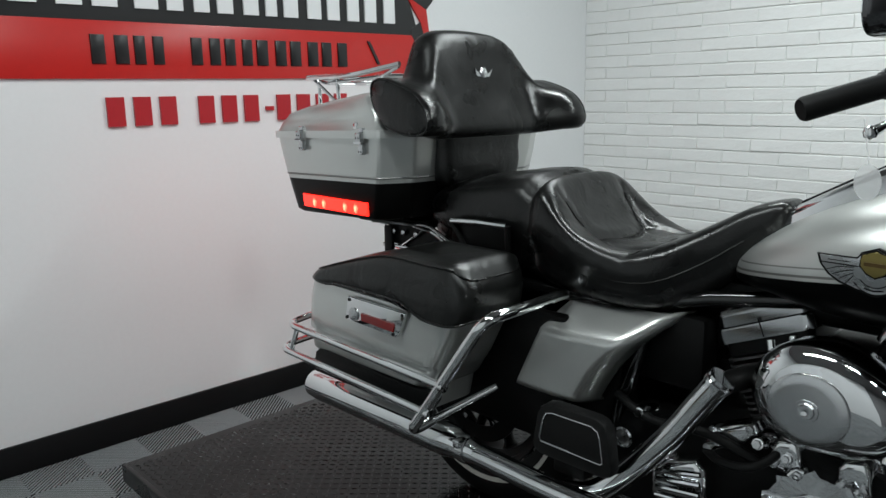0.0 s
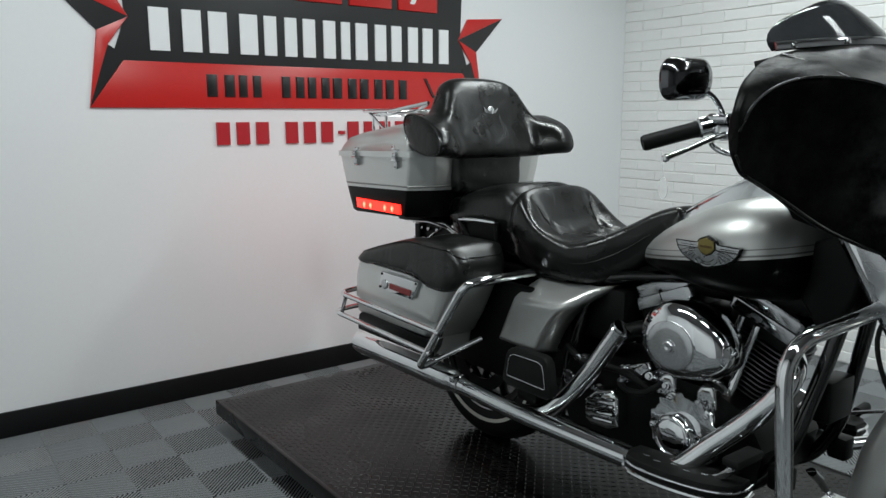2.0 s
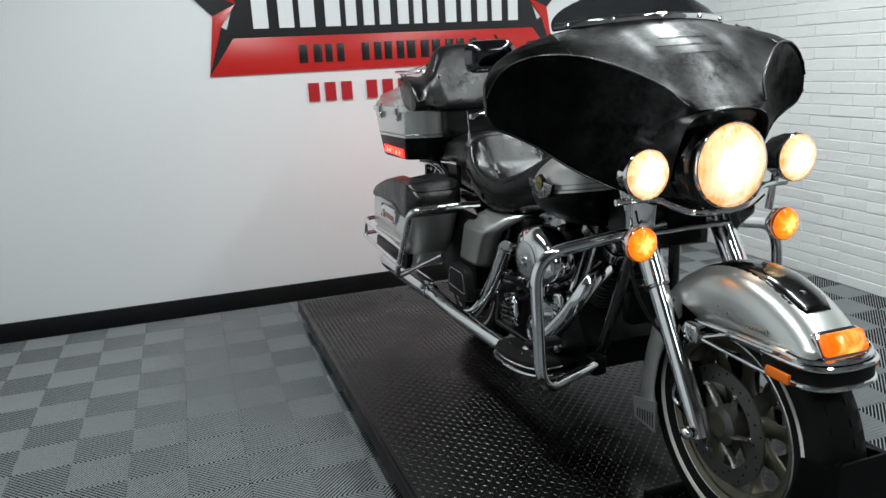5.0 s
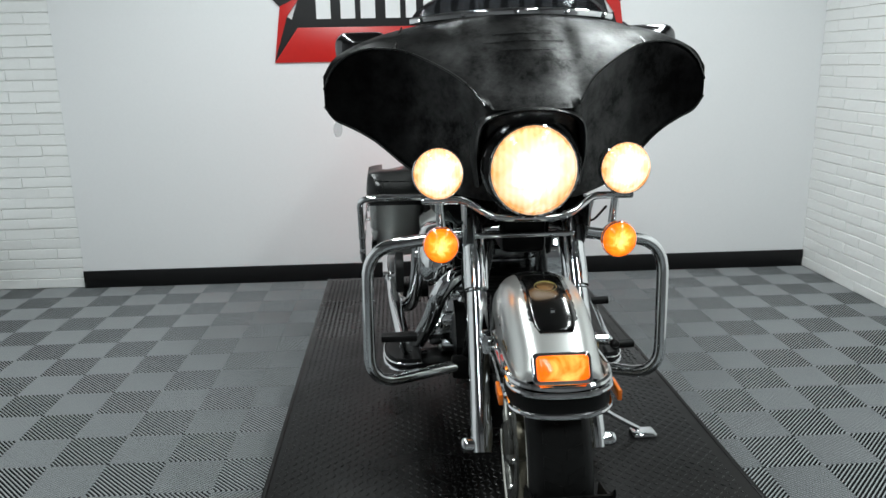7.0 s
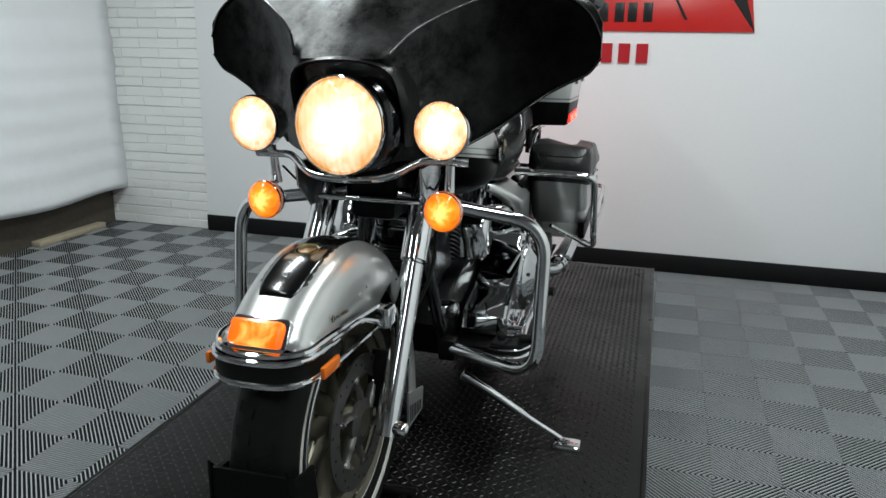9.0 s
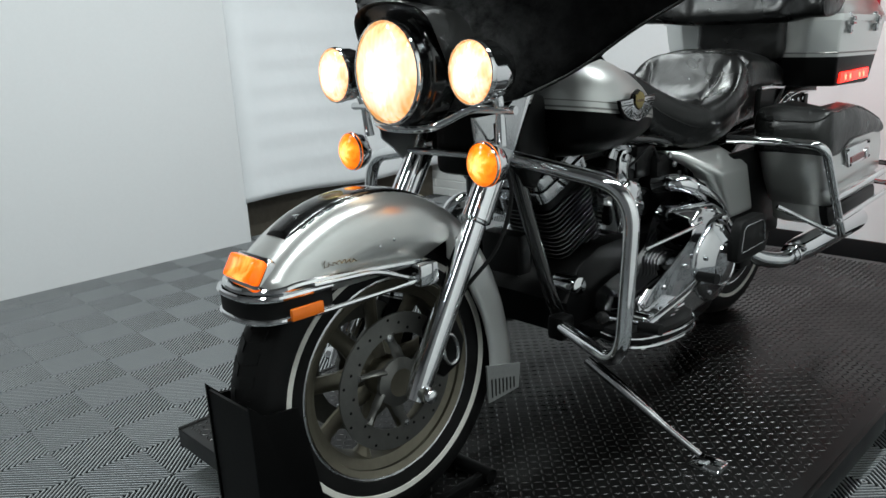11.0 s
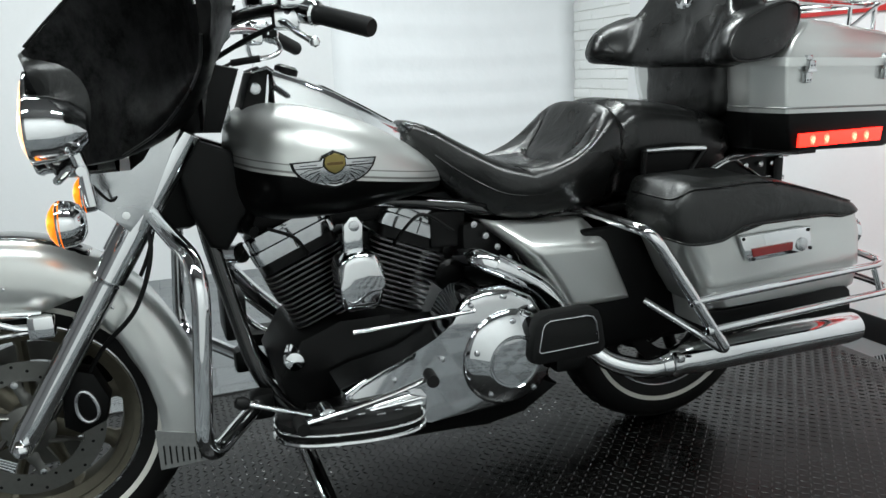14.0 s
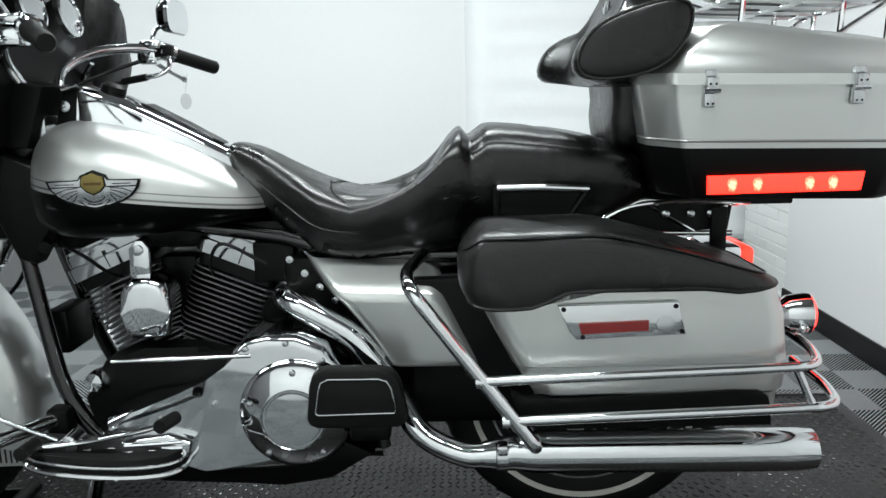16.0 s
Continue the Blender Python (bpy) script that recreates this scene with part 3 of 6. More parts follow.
# saddlebags
def bag(s):
    def ring(h, w0, w1, u0, u1, r=0.04, seg=5):
        cx, cy = s * (w0 + w1) / 2, (u0 + u1) / 2
        pts = [Vector((cx + x, cy + y, h)) for x, y in rrect((w1 - w0) / 2, (u1 - u0) / 2, r, seg)]
        if seg == 5:
            return pts
        out = []
        for p, q in zip(pts, pts[1:] + pts[:1]):
            n = max(1, round((q - p).length / 0.03))
            out += [p.lerp(q, k / n) for k in range(n)]
        return out
    body = part("saddlebag", loft([ring(0.455, 0.215, 0.405, 1.455, 1.895), ring(0.462, 0.212, 0.414, 1.447, 1.90), ring(0.498, 0.21, 0.42, 1.425, 1.90), ring(0.503, 0.21, 0.414, 1.42, 1.895), ring(0.512, 0.21, 0.414, 1.416, 1.895), ring(0.517, 0.208, 0.423, 1.412, 1.90), ring(0.60, 0.205, 0.424, 1.37, 1.89), ring(0.65, 0.205, 0.421, 1.345, 1.874)]), SILVER, bike, "hard silver saddlebag with a black leather lid cover")
    part("inner_panel", bx((min(s * 0.172, s * 0.205), 1.22, 0.33), (max(s * 0.172, s * 0.205), 1.60, 0.63), 0.01), SATIN, body)
    part("lower_shell", loft([ring(0.392, 0.24, 0.385, 1.48, 1.885), ring(0.40, 0.225, 0.398, 1.465, 1.893), ring(0.455, 0.22, 0.408, 1.455, 1.893)]), SILVER, body)
    low = [(1.45, 0.398), (1.418, 0.44), (1.408, 0.468), (1.43, 0.457), (1.50, 0.455), (1.66, 0.461), (1.80, 0.466), (1.845, 0.464), (1.862, 0.452), (1.868, 0.43), (1.87, 0.398)]
    part("black_panel", slab(low, -s * 0.02, s * 0.0035, side_m(s * 0.4155), 0.002), SATIN, body, "black panel behind the lower rail")
    lid = []
    levels = ((0.628, 0.2, 0.429, 1.335, 1.875), (0.66, 0.2, 0.433, 1.322, 1.876), (0.712, 0.2, 0.431, 1.318, 1.868), (0.744, 0.203, 0.425, 1.325, 1.860), (0.757, 0.213, 0.41, 1.342, 1.845), (0.7625, 0.24, 0.37, 1.39, 1.79))
    lev = [tuple(p) for p in zip([q for q in spline([(v[0], v[1], v[2]) for v in levels], 3)], [q for q in spline([(v[3], v[4], 0) for v in levels], 3)])]
    count = None
    for p3, q3 in lev:
        base = ring(0.628, 0.2, 0.429, 1.335, 1.875, 0.05, 7)
        cx0, cy0, hw0, hd0 = s * (0.2 + 0.429) / 2, (1.335 + 1.875) / 2, (0.429 - 0.2) / 2, (1.875 - 1.335) / 2
        row = []
        for p in base:
            x = s * (p3[1] + p3[2]) / 2 + (p.x - cx0) / hw0 * (p3[2] - p3[1]) / 2
            y = (q3[0] + q3[1]) / 2 + (p.y - cy0) / hd0 * (q3[1] - q3[0]) / 2
            low = 0.651 - 0.03 * math.exp(-((y - 1.40) / 0.085) ** 4) - 0.008 * math.exp(-((y - 1.80) / 0.04) ** 2)
            high = 0.758 - 0.37 * max(0, y - 1.56) ** 1.2 - 0.9 * max(0, 1.36 - y)
            high = max(high, low + 0.018)
            z = low + (high - low) * (p3[0] - 0.628) / 0.134
            row.append(Vector((x, y, z)))
        lid.append(row)
    part("lid_cover", loft(lid), VINYL, body, sharp=70)
    path = [p + Vector((s * 0.001, 0, 0.004)) for p in lid[0]]
    part("lid_seam", tube([p + Vector((s * 0.0015, 0, 0.001)) for p in lid[10]] + [lid[10][0] + Vector((s * 0.0015, 0, 0.001))], 0.0022, 6, caps=False), LEATHER, body)
    part("lid_piping", tube(path + path[:1], 0.0035, 6, caps=False), LEATHER, body)
    px = s * 0.428
    m = side_m(px)
    d = (0, 0.008) if s > 0 else (0, -0.008)
    plate = part("reflector_plate", slab([(1.487, 0.631), (1.693, 0.634), (1.707, 0.576), (1.52, 0.570), (1.507, 0.585)], d[0], d[1], m, 0.002), CHROME, body, "chrome plate with a red reflector")
    part("reflector", slab([(1.522, 0.600), (1.642, 0.603), (1.642, 0.585), (1.528, 0.581)], d[1], d[1] * 1.4, m), REDLENS, plate)
    part("medallion", lathe([(0.016, 0), (0.016, 0.003), (0.012, 0.004), (0, 0.004)], axis_to((px + d[1], 1.672, 0.594), (s, 0, 0)), 20), DULLCHROME, plate)
    for u, h in ((1.497, 0.625), (1.688, 0.627), (1.53, 0.575), (1.70, 0.582)):
        part("screw", lathe([(0.0045, 0), (0.004, 0.002), (0, 0.002)], axis_to((px + d[1], u, h), (s, 0, 0)), 10), SATIN, plate)


both(bag)

# trunk
def tring(h, hw, u0, u1, r=0.06):
    mid = (u0 + u1) / 2
    ring = rrect(hw, (u1 - u0) / 2, r, 6)[:14]
    # the front corners are cut off flat
    front, cx, cu = (u0 - u1) / 2, hw - 0.083, (u0 - u1) / 2 + 0.048
    ring += [(-hw, cu + 0.006), (-hw + 0.002, cu - 0.002), (-hw + 0.008, cu - 0.007), (-cx - 0.008, front + 0.005), (-cx - 0.001, front + 0.001), (-cx + 0.008, front)]
    ring += [(cx - 0.008, front), (cx + 0.001, front + 0.001), (cx + 0.008, front + 0.005), (hw - 0.008, cu - 0.007), (hw - 0.002, cu - 0.002), (hw, cu + 0.006)]
    return [Vector((x, mid + y, h + 0.014 - 0.008 * x - (0.022 + max(0, h - 1.0)) * (mid + y - 1.70))) for x, y in ring]


trunk = part("trunk", loft([tring(0.872, 0.302, 1.685, 2.165), tring(0.93, 0.308, 1.672, 2.18), tring(0.985, 0.313, 1.665, 2.19)]), SILVER, bike, "silver and black top trunk with chrome latches")
part("lower_tray", loft([tring(0.778, 0.285, 1.715, 2.13), tring(0.785, 0.292, 1.708, 2.14), tring(0.872, 0.302, 1.685, 2.165)]), SATIN, trunk)
part("lid", loft([tring(0.984, 0.320, 1.658, 2.197), tring(1.004, 0.320, 1.658, 2.197), tring(1.006, 0.314, 1.666, 2.19), tring(1.042, 0.305, 1.685, 2.182), tring(1.089, 0.29, 1.735, 2.16), tring(1.110, 0.255, 1.78, 2.12), tring(1.115, 0.2, 1.82, 2.07)]), SILVER, trunk, sharp=60)

# backrest: a bell-shaped pad whose shoulders run out into the armrests
def back_ring(h, hw, u0, u1):
    return [Vector((x, (u0 + u1) / 2 + y, h)) for x, y in rrect(hw, (u1 - u0) / 2, min(0.03, (u1 - u0) / 2.2), 4)]


def resample(pts, n):
    """n points evenly along a closed line."""
    pts = pts + pts[:1]
    steps = [(q - p).length for p, q in zip(pts, pts[1:])]
    total, out, k, gone = sum(steps), [], 0, 0.0
    for i in range(n):
        want = total * i / n
        while gone + steps[k] < want:
            gone += steps[k]
            k += 1
        out.append(pts[k].lerp(pts[k + 1], (want - gone) / steps[k]))
    return out


ARM = resample(spline([(0, 1.531, 1.040), (0, 1.545, 1.076), (0, 1.578, 1.106), (0, 1.637, 1.130), (0, 1.70, 1.144), (0, 1.738, 1.130), (0, 1.732, 1.08), (0, 1.69, 1.030), (0, 1.622, 1.009), (0, 1.56, 1.008), (0, 1.537, 1.020)], 5, True), 36)


def pad_outline(top):
    """Upright slice of the pad, leaning back, from its lower front edge round the top."""
    def lean(h):
        return 1.594 + 0.42 * (h - 1.03)
    half = 1.03 + 0.5 * (top - 1.03)
    return resample(spline([(0, lean(1.03), 1.03), (0, lean(half), half), (0, lean(top - 0.03), top - 0.03), (0, lean(top) + 0.012, top - 0.006), (0, 1.715 + 0.15 * (top - 1.12), top), (0, 1.742 + 0.1 * (top - 1.12), top - 0.02), (0, 1.75, half), (0, 1.742, 1.015), (0, 1.68, 0.995), (0, 1.612, 1.0)], 5, True), 36)


def near_start(ring):
    k = min(range(36), key=lambda i: (ring[i] - Vector((0, 1.5, 1.04))).length)
    return ring[k:] + ring[:k]


def rest_slice(x):
    b = max(0.0, min(1.0, (abs(x) - 0.15) / 0.125))
    b = b * b * (3 - 2 * b)
    a = abs(x)
    top = 1.268 - 0.004 * (a / 0.10) ** 2 - 0.122 / (1 + math.exp(-(a - 0.186) / 0.019))
    p, q = near_start(pad_outline(top)), near_start(ARM)
    shrink = 1.0 if a < 0.296 else {0.303: 0.985, 0.309: 0.95, 0.313: 0.86, 0.315: 0.5}.get(round(a, 3), 1.0)
    out = []
    for v, w in zip(p, q):
        c = v.lerp(w, b)
        out.append(Vector((x, 1.645 + (c.y - 1.645) * shrink, 1.077 + (c.z - 1.077) * shrink)))
    return out


XS = [0.0, 0.03, 0.06, 0.085, 0.105, 0.125, 0.14, 0.155, 0.17, 0.185, 0.198, 0.21, 0.222, 0.234, 0.246, 0.258, 0.27, 0.284, 0.296, 0.303, 0.309, 0.313, 0.315]
rest = part("backrest", loft([rest_slice(-x) for x in XS[:0:-1]] + [rest_slice(x) for x in XS]), LEATHER, bike, "black leather backrest with wrap-round armrests", sharp=80)
both(lambda s: part("armrest_welt", tube([Vector((s * 0.3095, p.y, p.z)) for p in rest_slice(0.309) + rest_slice(0.309)[:1]], 0.003, 6, caps=False), LEATHER, rest))

# tank paint: silver above a falling line, black below, with a pinstripe between
TANKP = mat("two_tone_tank_paint", (0.48, 0.49, 0.475), 0.38, 0.84, 0.06, 0.2)
tc = node(TANKP, "ShaderNodeTexCoord")
sep = node(TANKP, "ShaderNodeSeparateXYZ")
link(TANKP, tc, "Object", sep, 0)
fall = node(TANKP, "ShaderNodeMath")
fall.operation = "MULTIPLY_ADD"
fall.inputs[1].default_value = 0.15
link(TANKP, sep, "Y", fall, 0)
link(TANKP, sep, "Z", fall, 2)
ramp = node(TANKP, "ShaderNodeValToRGB")
ramp.color_ramp.interpolation = "CONSTANT"
shift = node(TANKP, "ShaderNodeMapRange")
shift.inputs["From Min"].default_value = 0.857
shift.inputs["From Max"].default_value = 0.957
link(TANKP, fall, 0, shift, "Value")
els = ramp.color_ramp.elements
els[0].position, els[0].color = 0.0, (0.0015, 0.0015, 0.0015, 1)
els[1].position, els[1].color = 0.42, (0.57, 0.57, 0.55, 1)
for p, c in ((0.48, (0.20, 0.20, 0.19, 1)), (0.52, (0.54, 0.55, 0.535, 1)), (0.63, (0.24, 0.24, 0.23, 1)), (0.66, (0.54, 0.55, 0.535, 1))):
    e = els.new(p)
    e.color = c
link(TANKP, shift, 0, ramp, "Fac")
link(TANKP, ramp, "Color", bsdf(TANKP), "Base Color")
tank.data.materials[0] = TANKP


def ribbon(path, out, lo, hi, bm=None):
    """A flat band along a level path: out thick, from lo to hi above it."""
    path = [Vector(p) for p in path]
    rings = []
    for i, p in enumerate(path):
        d = (path[min(i + 1, len(path) - 1)] - path[max(i - 1, 0)]).normalized()
        n = Vector((d.y, -d.x, 0)).normalized()
        z = Vector((0, 0, 1))
        m = (lo + hi) / 2
        rings.append([p + n * 0 + z * lo, p + n * out * 0.8 + z * lo, p + n * out + z * m, p + n * out * 0.8 + z * hi, p + z * hi])
    return loft(rings, True, True, bm)


# front fender trim
inset = []
for i, row in enumerate(fender_rows(59, 114, 20, 0.0025)):
    f = 0.86 * (0.80, 0.95, 1.0)[min(i, 2)]
    inset.append([Vector((p.x * f, p.y, p.z)) for p in row[6:13]])
part("black_inset", loft(inset, False, False), BLACKP, fender, solid=0.002)
part("medallion", lathe([(0.024, 0.0), (0.024, 0.004), (0.018, 0.006), (0, 0.007)], axis_to((0, -0.075, 0.7195), (0, -0.19, 1)), 24), BRONZE, fender, "round bronze medallion")
part("medallion_ring", lathe([(0.022, 0.004), (0.024, 0.0065), (0.026, 0.004), (0.026, 0)], axis_to((0, -0.075, 0.7195), (0, -0.19, 1)), 24), GOLD, fender)
part("inset_bar", bx((-0.004, -0.165, 0.686), (0.004, -0.14, 0.702)), CHROME, fender)
arc = [(0.098, 0.06, 0.576), (0.102, -0.10, 0.592), (0.102, -0.215, 0.60), (0.092, -0.258, 0.595), (0.058, -0.288, 0.592), (0, -0.298, 0.590)]
arc = spline(arc + [(-x, y, z) for x, y, z in arc[-2::-1]], 5)
part("upper_trim", tube(arc, 0.007, 8), CHROME, fender)
arc2 = [(0.104, -0.16, 0.563), (0.104, -0.215, 0.564), (0.095, -0.268, 0.563), (0.060, -0.300, 0.562), (0, -0.309, 0.562)]
arc2 = spline(arc2 + [(-x, y, z) for x, y, z in arc2[-2::-1]], 6)
part("bumper", ribbon(arc2, 0.018, -0.018, 0.018), RUBBER, fender, "black rubber bumper strip")
part("bumper_trim", tube([p + Vector((0, 0, 0.021)) for p in arc2], 0.006, 8), CHROME, fender)
part("lower_trim", tube([p + Vector((0, 0, -0.021)) for p in arc2], 0.0055, 8), CHROME, fender)


def fender_side(s):
    part("side_rail", tube(fillet([(s * 0.108, -0.2, 0.594), (s * 0.108, -0.06, 0.586), (s * 0.113, 0.02, 0.553), (s * 0.112, 0.035, 0.551)], 0.03), 0.006, 8), CHROME, fender)
    part("lower_rail", tube(fillet([(s * 0.108, -0.2, 0.541), (s * 0.108, -0.02, 0.541), (s * 0.113, 0.05, 0.545)], 0.03), 0.005, 8), CHROME, fender)
    part("side_reflector", bx((min(s * 0.115, s * 0.124), -0.258, 0.545), (max(s * 0.115, s * 0.124), -0.192, 0.567), 0.002), AMBER, fender)
    part("bracket", bx((min(s * 0.096, s * 0.13), 0.035, 0.53), (max(s * 0.096, s * 0.13), 0.085, 0.578), 0.008), CHROME, fender)
    flap = ((0.0935, 0.240, 0.285), (0.0985, 0.240, 0.285), (0.0985, 0.354, 0.256), (0.0935, 0.354, 0.256)), ((0.0935, 0.243, 0.192), (0.0985, 0.243, 0.192), (0.0985, 0.345, 0.196), (0.0935, 0.345, 0.196))
    part("mud_flap", loft([[Vector((s * x, u, h)) for x, u, h in q] for q in flap]), FLAP, fender, "grey rubber mud flap with dark ribs")
    for k in range(7):
        part("flap_rib", bx((min(s * 0.0985, s * 0.1), 0.252 + 0.0125 * k, 0.203), (max(s * 0.0985, s * 0.1), 0.2555 + 0.0125 * k, 0.248 - 0.003 * k)), RUBBER, fender)
    # faded script as one wavy line
    pts = [(s * 0.0965, -0.17 + 0.075 * k / 22 + 0.004 * math.sin(k * 2.3), 0.622 - 0.006 * k / 22 + (0.004 + 0.004 * (k < 4)) * math.sin(k * 1.9)) for k in range(23)]
    part("script_line", tube(pts, 0.0009, 4), BRONZE, fender, "faded gold script line")
    for u, h in ((0.0, 0.634), (-0.035, 0.628), (0.17, 0.60), (0.19, 0.57)):
        part("rivet", lathe([(0.004, 0), (0.003, 0.002), (0, 0.0025)], axis_to((s * 0.0945, u, h), (s, 0, 0)), 8), CHROME, fender)


both(fender_side)
lampf = part("fender_lamp", slab([(x, y) for x, y in rrect(0.060, 0.032, 0.012, 4)], 0, 0.014, Matrix.Translation((0, -0.258, 0.614)) @ Matrix.Rotation(radians(58), 4, "X"), 0.004), CHROME, fender, "chrome based amber fender lamp")
part("lens", slab([(x, y) for x, y in rrect(0.051, 0.0235, 0.008, 4)], 0.012, 0.034, Matrix.Rotation(radians(58), 4, "X"), 0.008), LENSON, lampf).location = (0, -0.258, 0.614)


# fork plates, calipers, lamp bar
def front_side(s):
    part("nacelle_plate", slab([(0.340, 0.955), (0.364, 0.940), (0.269, 0.736), (0.246, 0.733), (0.212, 0.770), (0.178, 0.797), (0.170, 0.853), (0.262, 0.853), (0.288, 0.872)], 0, s * 0.006, side_m(s * 0.152), 0.0015), DULLCHROME, bike)
    part("plate_screw", lathe([(0.009, 0), (0.008, 0.004), (0, 0.005)], axis_to((s * 0.158, 0.243, 0.768), (s, 0, 0)), 12), CHROME, bike)
    cal = part("brake_caliper", slab([(0.07, 0.33), (0.10, 0.31), (0.15, 0.33), (0.165, 0.38), (0.14, 0.44), (0.10, 0.455), (0.075, 0.42)], 0, s * 0.05, side_m(s * 0.062), 0.01), SATIN, bike, "black brake caliper with a bright inset")
    ring = [(0.104, 0.35), (0.118, 0.337), (0.136, 0.345), (0.139, 0.368), (0.128, 0.396), (0.112, 0.405), (0.101, 0.392), (0.099, 0.37)]
    part("inset", tube(spline([(s * 0.113, u, h) for u, h in ring], 3, True) + [(s * 0.113, *ring[0])], 0.0045, 8, caps=False), DULLCHROME, cal)
    part("lamp_stem", tube([(s * 0.222, 0.175, 0.90), (s * 0.22, 0.185, 0.86), (s * 0.216, 0.19, 0.80)], [0.012, 0.010, 0.012], 12), CHROME, bike)
    part("brake_hose", tube(spline([(s * 0.10, 0.26, 0.80), (s * 0.155, 0.28, 0.70), (s * 0.15, 0.24, 0.58), (s * 0.12, 0.17, 0.50), (s * 0.10, 0.13, 0.44)]), 0.005, 8), RUBBER, bike)
    part("turn_wire", tube(spline([(s * 0.20, 0.19, 0.84), (s * 0.17, 0.22, 0.80), (s * 0.14, 0.24, 0.82)]), 0.003, 6), RUBBER, bike)


both(front_side)
bar = [(0.262, 0.185, 0.868), (0.20, 0.175, 0.87), (0.155, 0.16, 0.868), (0.09, 0.125, 0.838), (0, 0.115, 0.832)]
part("lamp_bar", tube(spline(bar + [(-x, y, z) for x, y, z in bar[-2::-1]], 5), 0.009, 10), CHROME, bike)
part("fork_brace", tube([(-0.13, 0.24, 0.765), (0.13, 0.24, 0.765)], 0.008, 10), CHROME, bike)
part("steering_head", bx((-0.06, 0.25, 0.70), (0.06, 0.37, 0.99), 0.02), SATIN, bike)
part("inner_shroud", slab([(0.33, 0.935), (0.385, 0.914), (0.440, 0.912), (0.487, 1.04), (0.40, 1.06), (0.34, 1.0)], -0.09, 0.09, side_m(0), 0.006), SATIN, bike)
arch = spline([(-0.124, 0.165, 0.90), (-0.130, 0.125, 0.99), (-0.108, 0.098, 1.062), (0, 0.082, 1.084), (0.108, 0.098, 1.062), (0.130, 0.125, 0.99), (0.124, 0.165, 0.90)], 5)
part("headlamp_hood", loft([[Vector((p.x * f, p.y + d, 0.95 + (p.z - 0.95) * f)) for p in arch] for f, d in ((0.93, 0.03), (0.95, 0.004), (0.985, -0.004), (1.02, 0.004), (1.05, 0.03), (1.10, 0.12))], False, False), VINYL, fairing)
part("headlamp_bucket", lathe([(0.122, -0.14), (0.120, -0.03), (0.114, -0.022), (0.10, -0.024)], axis_to((0, 0.09, 0.953), (0, -1, 0)), 36), BLACKP, fairing)


def welt(pts, r=0.0028):
    part("seam_welt", tube(spline(pts, 4), r, 6), LEATHER, fairing)


both(lambda s: welt([(s * ST[i], CRE[i][0] - 0.002, CRE[i][1] + 0.002) for i in range(2, 10)]))
both(lambda s: welt([(s * (ST[i] + 0.001), BOT[i][0], BOT[i][1]) for i in range(4, 10)]))
both(lambda s: welt([(s * 0.30, 0.448, 1.276), (s * 0.31, 0.37, 1.25), (s * 0.315, 0.295, 1.22)]))

for k, half in ((3, 5), (4, 7), (5, 4)):
    bar = [fairing_row(i, -1)[k] for i in range(half, 0, -1)] + [fairing_row(i, 1)[k] for i in range(half + 1)]
    part("embossed_bar", tube([p + Vector((0, -0.001, 0.001)) for p in bar], 0.0012, 6, flat=0.6), HOOD, fairing)

# windshield with its trim
shield_rows = []
for i in range(9):
    t = i / 8
    row = []
    for k in range(-10, 11):
        q = k / 10
        wmax = 0.275 * (1 - 0.55 * t ** 2.2)
        hgt = 0.104 * (1 - abs(q) ** 4 * 0.1)
        row.append(Vector((q * wmax, 0.388 + 0.095 * (q * wmax / 0.275) ** 2 + 0.085 * t + 0.02 * t * t, 1.300 - 0.014 * (q * wmax / 0.275) ** 2 + hgt * t * (1 - 0.15 * q * q * t))))
    shield_rows.append(row)
shield = part("windshield", loft(shield_rows, False, False), TINT, bike, "low smoked windshield", solid=0.004)
part("trim_strip", tube([p + Vector((0, -0.006, 0.006)) for p in shield_rows[0]], 0.006, 8, flat=1.6), CHROME, shield)
for q in (-9, -5, 0, 5, 9):
    p = shield_rows[0][q + 10]
    part("screw", lathe([(0.0065, 0), (0.006, 0.004), (0, 0.005)], axis_to(p + Vector((0, -0.013, 0.006)), (0, -1, 0.3)), 12), CHROME, shield)

# handlebar and controls
half = [(0.05, 0.44, 1.02), (0.11, 0.43, 1.085), (0.19, 0.475, 1.128), (0.265, 0.545, 1.140), (0.33, 0.613, 1.127)]
barp = spline([(-x, y, z) for x, y, z in half[::-1]] + [(0, 0.44, 1.0)] + half, 6)
bars = part("handlebar", tube(barp, 0.0125, 14), CHROME, bike, "chrome handlebar with black grips")
part("riser_clamp", bx((-0.075, 0.41, 0.985), (0.075, 0.47, 1.035), 0.01), CHROME, bars)
part("riser", bx((-0.055, 0.415, 0.93), (0.055, 0.465, 0.99), 0.008), DULLCHROME, bars)


